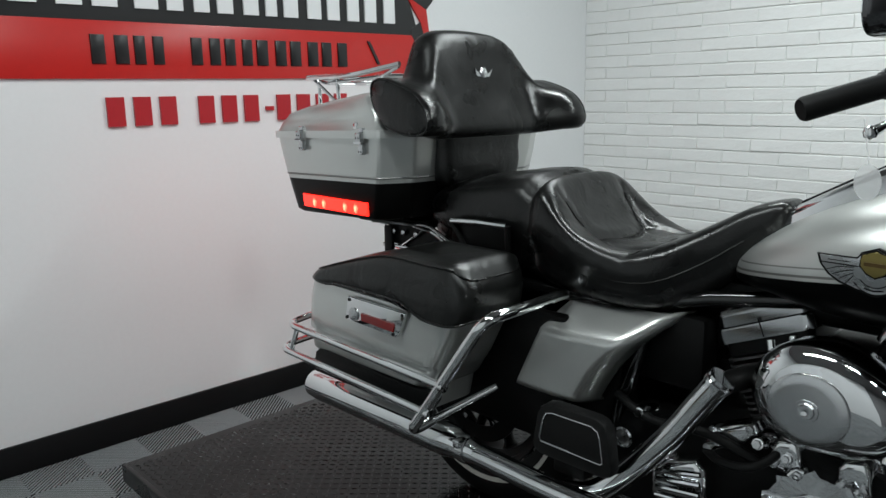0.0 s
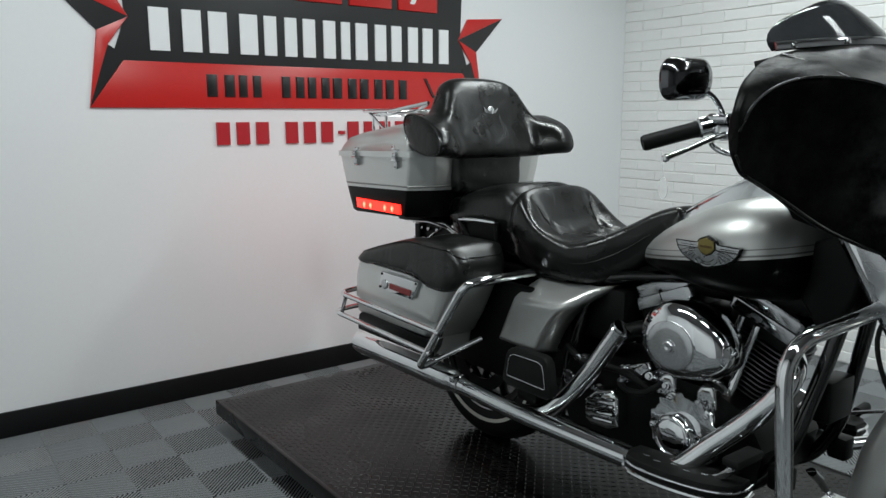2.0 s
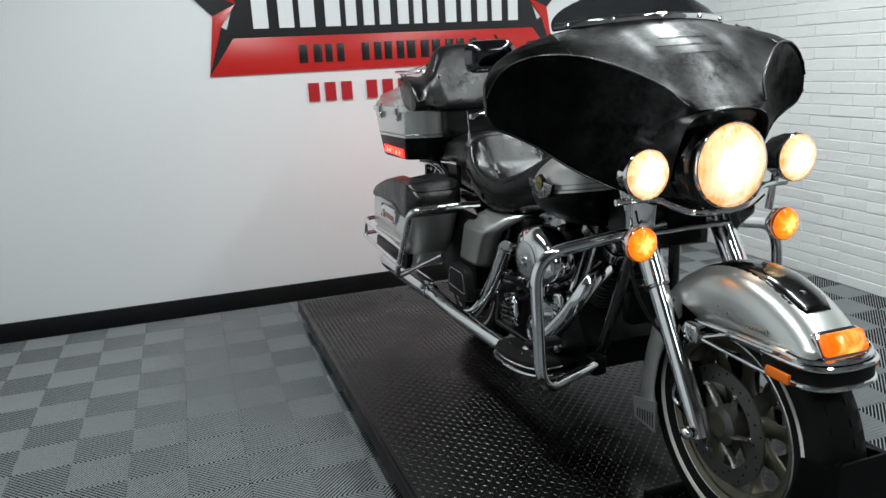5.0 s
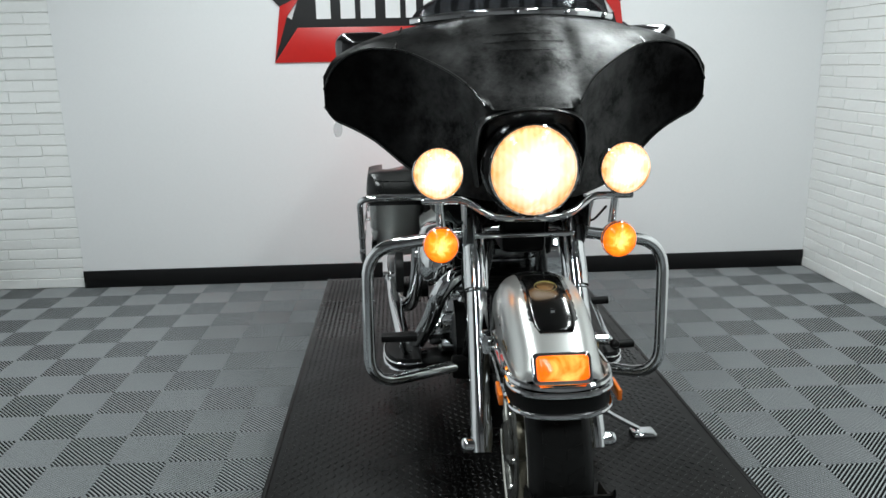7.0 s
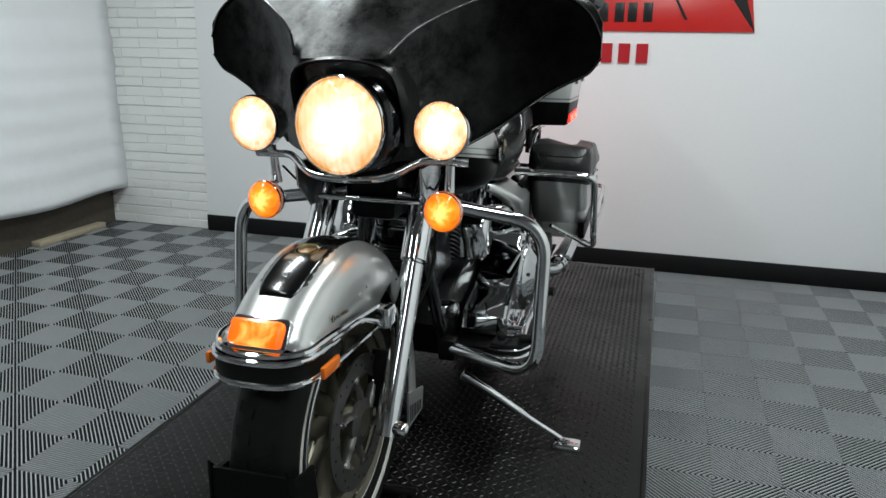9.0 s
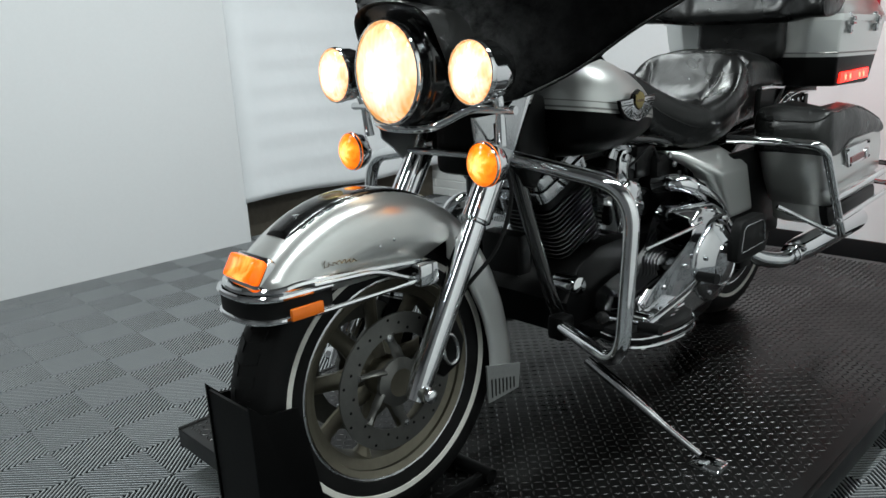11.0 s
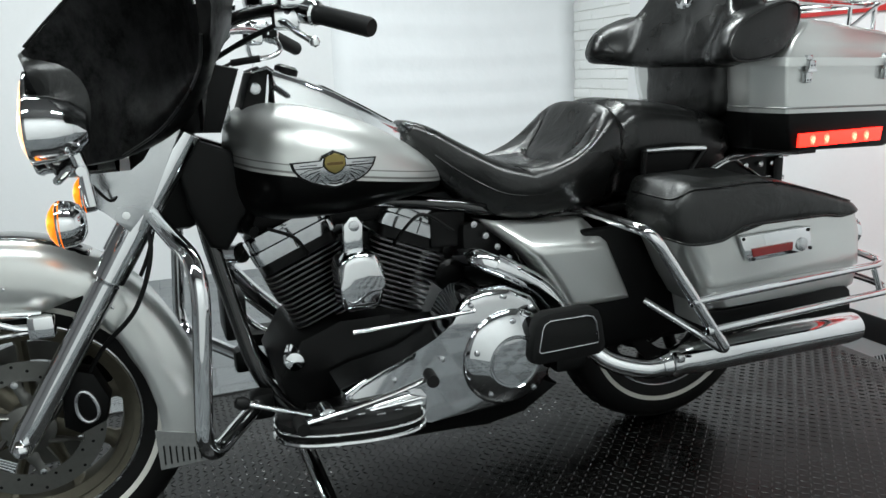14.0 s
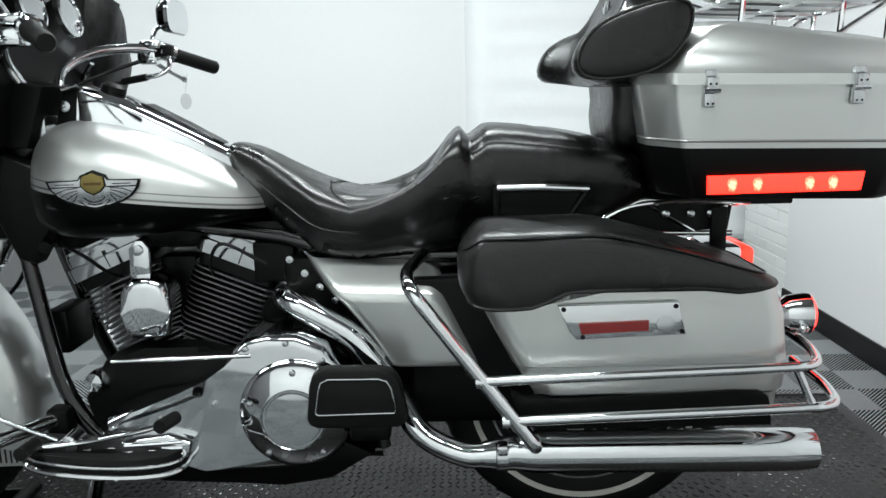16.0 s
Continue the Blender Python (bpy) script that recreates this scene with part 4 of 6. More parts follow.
def control(s):
    a, b = Vector((s * 0.33, 0.613, 1.127)), Vector((s * 0.423, 0.689, 1.096))
    d = (b - a).normalized()
    part("grip", tube([a, a + d * 0.004, a + d * 0.008, b - d * 0.006, b], [0.018, 0.0195, 0.0175, 0.0178, 0.015], 16), RUBBER, bars)
    part("switch_housing", tube([a - d * 0.045, a - d * 0.04, a - d * 0.004, a], [0.018, 0.023, 0.023, 0.019], 12), CHROME, bars)
    part("switch_block", bx((min(s * 0.285, s * 0.318), 0.580, 1.118), (max(s * 0.285, s * 0.318), 0.622, 1.150), 0.008), SATIN, bars)
    part("reservoir", bx((min(s * 0.268, s * 0.325), 0.545, 1.138), (max(s * 0.268, s * 0.325), 0.600, 1.160), 0.009, 3), CHROME, bars)
    part("lever_mount", bx((min(s * 0.275, s * 0.32), 0.535, 1.102), (max(s * 0.275, s * 0.32), 0.585, 1.138), 0.01), CHROME, bars)
    part("lever", tube(spline([(s * 0.30, 0.552, 1.118), (s * 0.36, 0.553, 1.108), (s * 0.43, 0.562, 1.088), (s * 0.484, 0.576, 1.072)], 5), [0.010, 0.010, 0.010, 0.0095, 0.009, 0.009, 0.0085, 0.008, 0.008, 0.0075, 0.007, 0.007, 0.007, 0.007, 0.008, 0.009], 10, flat=0.7), CHROME, bars)
    part("lever_ball", lathe([(0, -0.009), (0.007, -0.006), (0.009, 0), (0.007, 0.006), (0, 0.009)], Matrix.Translation((s * 0.485, 0.577, 1.0715)), 12), CHROME, bars)
    mir = part("mirror", loft([[Vector((s * 0.417 + x * f, 0.59 + dy, 1.23 + z * f)) for x, z in rrect(0.078, 0.044, 0.036, 6)] for f, dy in ((0.35, -0.034), (0.7, -0.029), (0.92, -0.016), (1.0, 0.0), (0.97, 0.006))]), MIRRORBACK, bars, "chrome backed rear-view mirror with its dark reflection in the colour")
    part("mirror_glass", slab([(x * 0.94, z * 0.94) for x, z in rrect(0.078, 0.044, 0.036, 6)], 0, 0.002, Matrix.Translation((s * 0.417, 0.596, 1.23)) @ Matrix.Rotation(radians(-90), 4, "X") @ Matrix.Scale(-1, 4, (0, 1, 0))), CHROME, mir)
    part("mirror_stem", tube(spline([(s * 0.385, 0.572, 1.212), (s * 0.345, 0.562, 1.188), (s * 0.30, 0.565, 1.145)], 5), 0.006, 10), CHROME, mir)
    part("control_cable", tube(spline([(s * 0.285, 0.54, 1.11), (s * 0.23, 0.475, 1.08), (s * 0.15, 0.40, 1.03), (s * 0.08, 0.36, 0.96)], 6), 0.005, 8), RUBBER, bars)


both(control)
part("cable_sleeve", tube([(-0.266, 0.500, 1.060), (-0.25, 0.569, 1.069)], 0.009, 10), RUBBER, bars)
part("brake_pipe", tube(spline([(-0.266, 0.50, 1.060), (-0.20, 0.44, 1.03), (-0.12, 0.40, 0.98)], 5), 0.0045, 8), RUBBER, bars)
part("bent_pipe", tube(spline([(-0.25, 0.569, 1.069), (-0.25, 0.600, 1.074), (-0.262, 0.622, 1.090), (-0.285, 0.615, 1.118)], 5), 0.006, 10), CHROME, bars)
part("inner_fairing", loft([[Vector((x, u, h)) for x, u, h in ((-hw, 0.40, lo), (hw, 0.40, lo), (hw, 0.47, hi), (-hw, 0.47, hi))] for hw, lo, hi in ((0.36, 1.01, 1.26), (0.30, 0.95, 1.27), (0.2, 0.92, 1.275))]), SATIN, bike)
both(lambda s: part("edge_trim", tube([(s * 0.222, 0.401, 1.035), (s * 0.20, 0.430, 1.068), (s * 0.184, 0.465, 1.102)], 0.006, 8), CHROME, bars))
part("gauge", lathe([(0.05, 0), (0.05, 0.012), (0.043, 0.014), (0.042, 0.01), (0, 0.01)], axis_to((0.075, 0.47, 1.2), (0, 1, 0.2)), 24), CHROME, bike)
part("gauge", lathe([(0.05, 0), (0.05, 0.012), (0.043, 0.014), (0.042, 0.01), (0, 0.01)], axis_to((-0.075, 0.47, 1.2), (0, 1, 0.2)), 24), CHROME, bike)

# tank console and badges
CONS = [(0.538, 1.010, 0.070, 0.90), (0.545, 1.016, 0.078, 0.90), (0.60, 0.996, 0.082, 0.90), (0.677, 0.963, 0.076, 0.885), (0.76, 0.918, 0.063, 0.855), (0.835, 0.876, 0.046, 0.82), (0.853, 0.855, 0.036, 0.81)]
console = part("tank_console", loft([[Vector((x * hw, u, lo if z is None else h + z)) for x, z in ((-1.04, None), (-1.0, -0.008), (-0.95, 0.0), (-0.7, 0.008), (0, 0.012), (0.7, 0.008), (0.95, 0.0), (1.0, -0.008), (1.04, None))] for u, h, hw, lo in CONS]), CHROME, bike, "chrome tank console with ignition switch")
part("console_pad", loft([[Vector((x * hw, u, h + 0.013)) for x in (-1, -0.5, 0.5, 1)] for u, h, hw in ((0.66, 0.972, 0.03), (0.74, 0.930, 0.028), (0.80, 0.896, 0.024), (0.82, 0.885, 0.02))], False, False), LEATHER, console, solid=0.003)
part("ignition_switch", lathe([(0.026, 0), (0.026, 0.012), (0.018, 0.018), (0, 0.018)], axis_to((0, 0.585, 1.012), (0, 0.3, 1)), 20), SATIN, console)
part("front_plate", slab([(0.503, 1.016), (0.540, 1.024), (0.552, 1.006), (0.552, 0.91), (0.463, 0.90)], -0.060, 0.060, side_m(0), 0.004), SATIN, console)
both(lambda s: part("upright_trim", slab([(0.536, 1.012), (0.541, 1.012), (0.530, 0.935), (0.524, 0.935)], 0, s * 0.004, side_m(s * 0.0605)), CHROME, console))
both(lambda s: part("lock_barrel", lathe([(0.012, 0), (0.012, 0.012), (0.008, 0.014), (0, 0.013)], axis_to((s * 0.058, 0.508, 0.985), (s, 0, 0)), 16), DULLCHROME, console))
both(lambda s: part("front_trim", tube([(s * 0.066, 0.505, 1.018), (s * 0.066, 0.536, 1.027), (s * 0.068, 0.548, 1.018)], 0.0035, 8), CHROME, console))


def badge(s):
    m = Matrix.Translation((s * 0.2345, 0.626, 0.828)) @ Matrix.Rotation(radians(4 * s), 4, "Z") @ side_m(0) @ Matrix.Diagonal((0.91, 0.95, 1, 1))
    e = s
    wing = [(-0.098, 0.019), (-0.031, 0.019), (-0.026, 0.029), (0, 0.039), (0.026, 0.029), (0.031, 0.019), (0.098, 0.019), (0.092, 0.002), (0.078, -0.014), (0.058, -0.026), (0.030, -0.034), (0, -0.041), (-0.030, -0.034), (-0.058, -0.026), (-0.078, -0.014), (-0.092, 0.002)]
    b = part("tank_badge", slab(wing, -e * 0.004, e * 0.003, m, 0.001), SATIN, bike, "winged tank badge with a gold shield")
    part("field", slab([(x * 0.945, y * 0.90) for x, y in wing], e * 0.002, e * 0.0042, m, 0.0008), DULLCHROME, b)

    def stroke(pts, r=0.0009):
        part("engraved_line", tube([m @ Vector((x, y, e * 0.0044)) for x, y in pts], r, 5), SATIN, b)
    for q in (-1, 1):
        stroke([(q * 0.027, 0.0055), (q * 0.089, 0.0055)], 0.0012)
        stroke([(q * 0.040, 0.011), (q * 0.078, 0.011)], 0.0008)
        for k in range(4):
            stroke([(q * 0.034, 0.0035 - 0.0045 * k), (q * (0.060 - 0.006 * k), 0.001 - 0.0072 * k), (q * (0.079 - 0.011 * k), -0.0065 - 0.0062 * k)], 0.0008)
    # ribbon below the shield
    for r in (0.039, 0.027):
        stroke([(r * math.sin(a), -0.001 - 0.92 * r * math.cos(a)) for a in [radians(-56 + 14 * k) for k in range(9)]])
    stroke([(-0.015, -0.0285), (0, -0.031), (0.015, -0.0285)], 0.0014)
    crest = [(0, 0.034), (0.010, 0.028), (0.022, 0.026), (0.0215, 0.016), (0.024, 0.008), (0.014, -0.003), (0, -0.009), (-0.014, -0.003), (-0.024, 0.008), (-0.0215, 0.016), (-0.022, 0.026), (-0.010, 0.028)][::-1]
    part("shield_rim", slab([(x * 1.12, 0.012 + (y - 0.012) * 1.12) for x, y in crest], e * 0.003, e * 0.006, m, 0.001), SATIN, b)
    part("shield", slab(crest, e * 0.005, e * 0.008, m, 0.002), GOLD, b)
    part("shield_bar", slab([(-0.018, 0.015), (0.018, 0.015), (0.018, 0.009), (-0.018, 0.009)][::-1], e * 0.007, e * 0.0088, m), BRONZE, b)


both(badge)
part("fuel_valve", tube(spline([(0.10, 0.47, 0.725), (0.12, 0.46, 0.705), (0.15, 0.47, 0.70)], 4), 0.012, 10), SATIN, bike)

# frame
def frame_side(s):
    part("downtube", tube(fillet([(s * 0.045, 0.36, 0.87), (s * 0.075, 0.39, 0.66), (s * 0.12, 0.455, 0.37), (s * 0.13, 0.54, 0.245), (s * 0.14, 1.15, 0.235)], 0.08), 0.017, 14), BLACKP, bike)
    part("top_tube", tube([(s * 0.04, 0.36, 0.86), (s * 0.05, 0.62, 0.745), (s * 0.09, 0.95, 0.70), (s * 0.12, 1.12, 0.66), (s * 0.13, 1.5, 0.66)], 0.016, 12), BLACKP, bike)
    part("seat_tube", tube([(s * 0.12, 1.06, 0.66), (s * 0.13, 1.12, 0.45), (s * 0.14, 1.15, 0.24)], 0.017, 12), BLACKP, bike)
    part("gusset", slab([(0.315, 0.91), (0.385, 0.886), (0.448, 0.862), (0.468, 0.80), (0.47, 0.73), (0.42, 0.655), (0.385, 0.665), (0.35, 0.75)], 0, s * 0.05, side_m(s * 0.055), 0.012, 3), SATIN, bike)
    # engine guard
    g = part("engine_guard", tube(fillet([(s * 0.06, 0.265, 0.765), (s * 0.22, 0.30, 0.735), (s * 0.405, 0.345, 0.70), (s * 0.405, 0.315, 0.335), (s * 0.15, 0.45, 0.325)], 0.085, 8), 0.0165, 16), CHROME, bike, "chrome engine guard loop")
    part("mount", bx((min(s * 0.12, s * 0.17), 0.43, 0.29), (max(s * 0.12, s * 0.17), 0.48, 0.35), 0.01), SATIN, g)
    part("guard_clamp", lathe([(0.02, -0.015), (0.02, 0.015)], axis_to((s * 0.09, 0.275, 0.758), (s, 0.2, -0.1)), 12), CHROME, g)
    # side cover
    grid = []
    for i in range(19):
        t = i / 18
        a = Vector((0.988, 0.664)).lerp(Vector((1.165, 0.438)), t) + Vector((0.02, 0.0)) * math.sin(math.pi * t)
        b = Vector((1.27, 0.655)).lerp(Vector((1.378, 0.438)), t)
        row = []
        for k in range(21):
            q = k / 20
            p = a.lerp(b, q)
            w = 0.226 - 0.012 * t - 0.095 * max(0, (0.27 - t) / 0.27) ** 1.25 - 0.06 * max(0, (0.14 - q) / 0.14) ** 1.6 - 0.05 * max(0, (q - 0.88) / 0.12) ** 2 - 0.03 * max(0, (t - 0.93) / 0.07) ** 2 + 0.006 * math.sin(math.pi * q)
            row.append(Vector((s * w, p.x, p.y)))
        grid.append(row)
    part("side_cover", loft(grid, False, False), SILVER, bike, "silver side cover", sharp=75, solid=0.004)
    part("battery_box", bx((min(s * 0.02, s * 0.135), 1.12, 0.30), (max(s * 0.02, s * 0.135), 1.34, 0.60), 0.02), SATIN, bike)
    # passenger footboard, folded up
    fb = part("passenger_footboard", slab([(1.022, 0.384), (1.031, 0.452), (1.037, 0.470), (1.048, 0.480), (1.064, 0.484), (1.164, 0.483), (1.184, 0.479), (1.197, 0.469), (1.205, 0.452), (1.217, 0.386), (1.213, 0.372), (1.198, 0.364), (1.042, 0.364), (1.027, 0.371)], 0, s * 0.03, side_m(s * 0.295), 0.008), RUBBER, bike, "black folded passenger footboard")
    ol = [(1.041, 0.398), (1.049, 0.446), (1.054, 0.459), (1.068, 0.466), (1.164, 0.465), (1.179, 0.460), (1.187, 0.446), (1.195, 0.404), (1.192, 0.396), (1.046, 0.394)]
    part("outline_strip", tube([(s * 0.326, *p) for p in ol + ol[:1]], 0.0016, 5, caps=False), DULLCHROME, fb)
    part("bracket", bx((min(s * 0.2, s * 0.30), 1.10, 0.325), (max(s * 0.2, s * 0.30), 1.18, 0.365), 0.008), SATIN, fb)
    # saddlebag guard and rails
    g = part("saddlebag_guard", tube(fillet([(s * 0.17, 1.25, 0.672), (s * 0.36, 1.225, 0.678), (s * 0.456, 1.235, 0.672), (s * 0.456, 1.455, 0.372), (s * 0.408, 1.428, 0.396)], 0.04, 8), 0.0125, 14), CHROME, bike, "chrome saddlebag guard")
    part("mount_arm", tube([(s * 0.418, 1.434, 0.391), (s * 0.30, 1.335, 0.468)], 0.0085, 10), CHROME, g)
    part("upper_rail", tube(fillet([(s * 0.458, 1.35, 0.506), (s * 0.458, 1.93, 0.522), (s * 0.36, 1.955, 0.523), (s * 0.22, 1.955, 0.523)], 0.04), 0.009, 12), CHROME, g)
    part("lower_rail", tube(fillet([(s * 0.458, 1.395, 0.432), (s * 0.458, 1.968, 0.448), (s * 0.36, 1.99, 0.449), (s * 0.22, 1.99, 0.449)], 0.04), 0.009, 12), CHROME, g)
    part("rail_post", tube([(s * 0.455, 1.89, 0.52), (s * 0.455, 1.925, 0.446)], 0.007, 8), CHROME, g)
    for u, h in ((1.35, 0.506), (1.395, 0.432)):
        part("rail_bolt", lathe([(0.012, -0.006), (0.012, 0.006), (0, 0.007)], axis_to((s * 0.458, u, h), (0, -1, 0)), 10), CHROME, g)
    # grab rail beside the seat
    gr = part("grab_rail", tube([(s * 0.192, 1.40, 0.806), (s * 0.195, 1.49, 0.806), (s * 0.19, 1.58, 0.80)], 0.008, 10), CHROME, bike)
    part("rail_end", tube([(s * 0.186, 1.40, 0.72), (s * 0.192, 1.398, 0.806)], 0.008, 8), SATIN, gr)
    part("rail_end", tube([(s * 0.18, 1.53, 0.72), (s * 0.19, 1.582, 0.80)], 0.008, 8), SATIN, gr)
    part("grab_panel", slab([(1.40, 0.72), (1.40, 0.80), (1.575, 0.795), (1.53, 0.72)], 0, s * 0.004, side_m(s * 0.178)), SATIN, bike)
    # muffler
    path = [(s * 0.335, 1.36, 0.310), (s * 0.335, 1.385, 0.311), (s * 0.335, 1.42, 0.316), (s * 0.338, 1.46, 0.316), (s * 0.338, 1.95, 0.311), (s * 0.338, 1.985, 0.311)]
    mf = part("muffler", tube(path, [0.026, 0.03, 0.036, 0.040, 0.041, 0.038], 24), CHROME, bike, "long chrome muffler")
    part("tip_bore", tube([(s * 0.338, 1.9855, 0.311), (s * 0.338, 1.987, 0.311)], 0.034, 20), SATIN, mf)
    part("clamp", lathe([(0.031, -0.012), (0.034, -0.01), (0.034, 0.01), (0.031, 0.012)], axis_to((s * 0.335, 1.395, 0.312), (0, 1, 0)), 20), CHROME, mf)
    part("clamp_bolt", bx((min(s * 0.345, s * 0.375), 1.385, 0.325), (max(s * 0.345, s * 0.375), 1.405, 0.345), 0.004), CHROME, mf)
    # footboard
    out = [(0.465, 0.255), (0.46, 0.30), (0.478, 0.336), (0.53, 0.360), (0.62, 0.368), (0.70, 0.360), (0.755, 0.336), (0.772, 0.30), (0.768, 0.255)]
    tilt = Matrix(((0, s, 0, 0), (1, 0, 0, 0), (-0.08, 0, 1, 0.366), (0, 0, 0, 1)))
    fbd = part("footboard", slab(out, -0.018, 0, tilt, 0.004), SATIN, bike, "rider footboard with chrome rim and black pad")
    inn = [(0.62 + (u - 0.62) * 0.975, 0.31 + (w - 0.31) * 0.94) for u, w in out]
    part("pad", slab(inn, 0, 0.014, tilt, 0.004), RUBBER, fbd)
    rim = spline([tilt @ Vector((u, w, -0.02)) for u, w in out], 4)
    part("lower_rim", tube(rim, 0.006, 8), CHROME, fbd)
    part("upper_rim", tube([p + Vector((0, 0, 0.02)) for p in rim], 0.0035, 8), CHROME, fbd)
    for k in range(5):
        part("stud", bx((0, 0, 0), (0.005, 0.03, 0.004), 0.001), CHROME, fbd).matrix_local = Matrix.Translation(tilt @ Vector((0.53 + 0.04 * k, 0.31 + 0.012 * (k % 2), 0.009)))
    part("hanger", bx((min(s * 0.13, s * 0.28), 0.55, 0.27), (max(s * 0.13, s * 0.28), 0.68, 0.295), 0.005), SATIN, fbd)
    # rear turn signal
    ts = part("rear_turn_signal", lathe([(0, -0.052), (0.020, -0.050), (0.034, -0.032), (0.039, 0), (0.039, 0.006), (0.036, 0.008)], axis_to((s * 0.31, 1.962, 0.572), (0, 1, 0)), 24), CHROME, bike)
    part("lens", lathe([(0.039, 0.006), (0.03, 0.014), (0, 0.018)], axis_to((s * 0.31, 1.962, 0.572), (0, 1, 0)), 24), REDON, ts)
    part("shock", tube([(s * 0.15, 1.22, 0.58), (s * 0.15, 1.52, 0.33)], 0.026, 14), SATIN, bike)


both(frame_side)

part("backbone", bx((-0.06, 0.44, 0.675), (0.06, 0.98, 0.735), 0.02), SATIN, bike)
part("intake", bx((-0.10, 0.66, 0.55), (0.05, 0.75, 0.66), 0.02), SATIN, bike)
part("rear_tray", bx((-0.11, 0.95, 0.50), (0.11, 1.12, 0.66), 0.02), SATIN, bike)


# engine
def cylinder(c, lean, front):
    ax = Vector((0, -math.sin(radians(lean)), math.cos(radians(lean))))
    m = axis_to(c, ax)
    barrel = part("cylinder", lathe([(0.058, 0), (0.058, 0.19)], m, 28, caps=True), SATIN, bike, "black finned engine cylinder")
    rot = Matrix.Translation(c) @ Matrix.Rotation(radians(lean), 4, "X")
    for k in range(15):
        h = 0.012 + 0.0125 * k
        a = 0.087 if k < 9 else 0.095
        part("cooling_fin", slab(rrect(0.082, a, 0.03, 4), h, h + 0.004, rot), FIN, barrel, sharp=30)
    part("head", slab(rrect(0.075, 0.088, 0.02, 4), 0.195, 0.225, rot, 0.004), SATIN, barrel)
    rb = part("rocker_box", slab(rrect(0.080, 0.099, 0.02, 5), 0.222, 0.252, rot, 0.004), ROCKER, barrel)
    part("rocker_cover", slab(rrect(0.074, 0.093, 0.02, 5), 0.254, 0.285, rot, 0.012, 3), ROCKER, rb)
    part("cover_joint", slab(rrect(0.0815, 0.0012, 0.001, 1), 0.224, 0.262, rot), SATIN, rb)
    for sx in (-1, 1):
        for sy in (-1, 0, 1):
            part("bolt", lathe([(0.006, 0), (0.006, 0.006), (0, 0.006)], axis_to(rot @ Vector((sx * 0.068, sy * 0.07, 0.252)), ax), 6), SATIN, rb)
    for q in (-0.022, 0.022):
        top = rot @ Vector((-0.072, q + (0.03 if front else -0.03), 0.215))
        part("pushrod_tube", tube([(-0.115, 0.70 + (-0.05 if front else 0.05) + q, 0.43), top], [0.012, 0.010], 12), CHROME, barrel)
    return barrel


FIN = grain(mat("black_fins_bright_edges", (0.11, 0.11, 0.112), 0.30, 0.85), 80, 0.2)
cylinder((0, 0.655, 0.435), 22.5, True)
cylinder((0, 0.762, 0.435), -22.5, False)
case = part("crankcase", slab([(0.52, 0.27), (0.50, 0.36), (0.55, 0.44), (0.64, 0.475), (0.76, 0.475), (0.84, 0.45), (0.98, 0.46), (1.10, 0.44), (1.14, 0.34), (1.10, 0.24), (0.95, 0.215), (0.65, 0.215)], -0.15, 0.13, side_m(0), 0.015), SATIN, bike, "black engine and gearbox case")

# left side of the engine
prim = part("primary_cover", slab([(0.60, 0.325), (0.605, 0.365), (0.66, 0.382), (0.76, 0.398), (0.83, 0.43), (0.855, 0.475), (0.875, 0.51), (0.90, 0.529), (0.94, 0.537), (1.0, 0.534), (1.055, 0.51), (1.09, 0.46), (1.105, 0.40), (1.105, 0.34), (1.06, 0.275), (0.97, 0.25), (0.80, 0.255), (0.68, 0.272), (0.62, 0.295)], 0, 0.125, side_m(0.145), 0.022, 4), POLISHED, bike, "polished primary cover")
part("lower_case", slab([(0.60, 0.25), (0.62, 0.30), (0.9, 0.27), (1.08, 0.30), (1.14, 0.27), (1.05, 0.215), (0.95, 0.205), (0.7, 0.215)], 0, 0.12, side_m(0.12), 0.01), SATIN, prim)
derby = part("derby_cover", lathe([(0.114, -0.03), (0.114, 0.0), (0.110, 0.007), (0.100, 0.013), (0.066, 0.034), (0.063, 0.035), (0.060, 0.031), (0.056, 0.031), (0.054, 0.035), (0.03, 0.037), (0, 0.0375)], axis_to((0.27, 0.992, 0.376), (1, 0, 0)), 48), POLISHED, prim, "round chrome derby cover")
for k in range(5):
    a = 2 * math.pi * k / 5 + 0.3
    part("bolt", lathe([(0.006, 0), (0.006, 0.007), (0, 0.008)], axis_to((0.287, 0.992 + 0.092 * math.cos(a), 0.376 + 0.092 * math.sin(a)), (1, 0, 0)), 8), DULLCHROME, derby)
for u, h in ((0.62, 0.35), (0.72, 0.372), (0.83, 0.40), (0.90, 0.512), (0.98, 0.522), (1.05, 0.485), (0.76, 0.275), (0.66, 0.30)):
    part("bolt", lathe([(0.006, 0), (0.006, 0.008), (0, 0.009)], axis_to((0.268, u, h), (1, 0, 0)), 8), DULLCHROME, prim)
horn = part("horn_cover", slab([(0.647, 0.512), (0.637, 0.520), (0.633, 0.568), (0.630, 0.603), (0.638, 0.625), (0.660, 0.640), (0.692, 0.642), (0.718, 0.632), (0.732, 0.608), (0.732, 0.568), (0.725, 0.520), (0.714, 0.512)], 0, 0.075, side_m(0.125), 0.020, 4), CHROME, bike, "chrome waterfall horn cover")
part("bracket", slab([(0.650, 0.638), (0.652, 0.698), (0.667, 0.715), (0.682, 0.715), (0.694, 0.698), (0.692, 0.638)], 0, 0.01, side_m(0.165), 0.004), CHROME, horn)
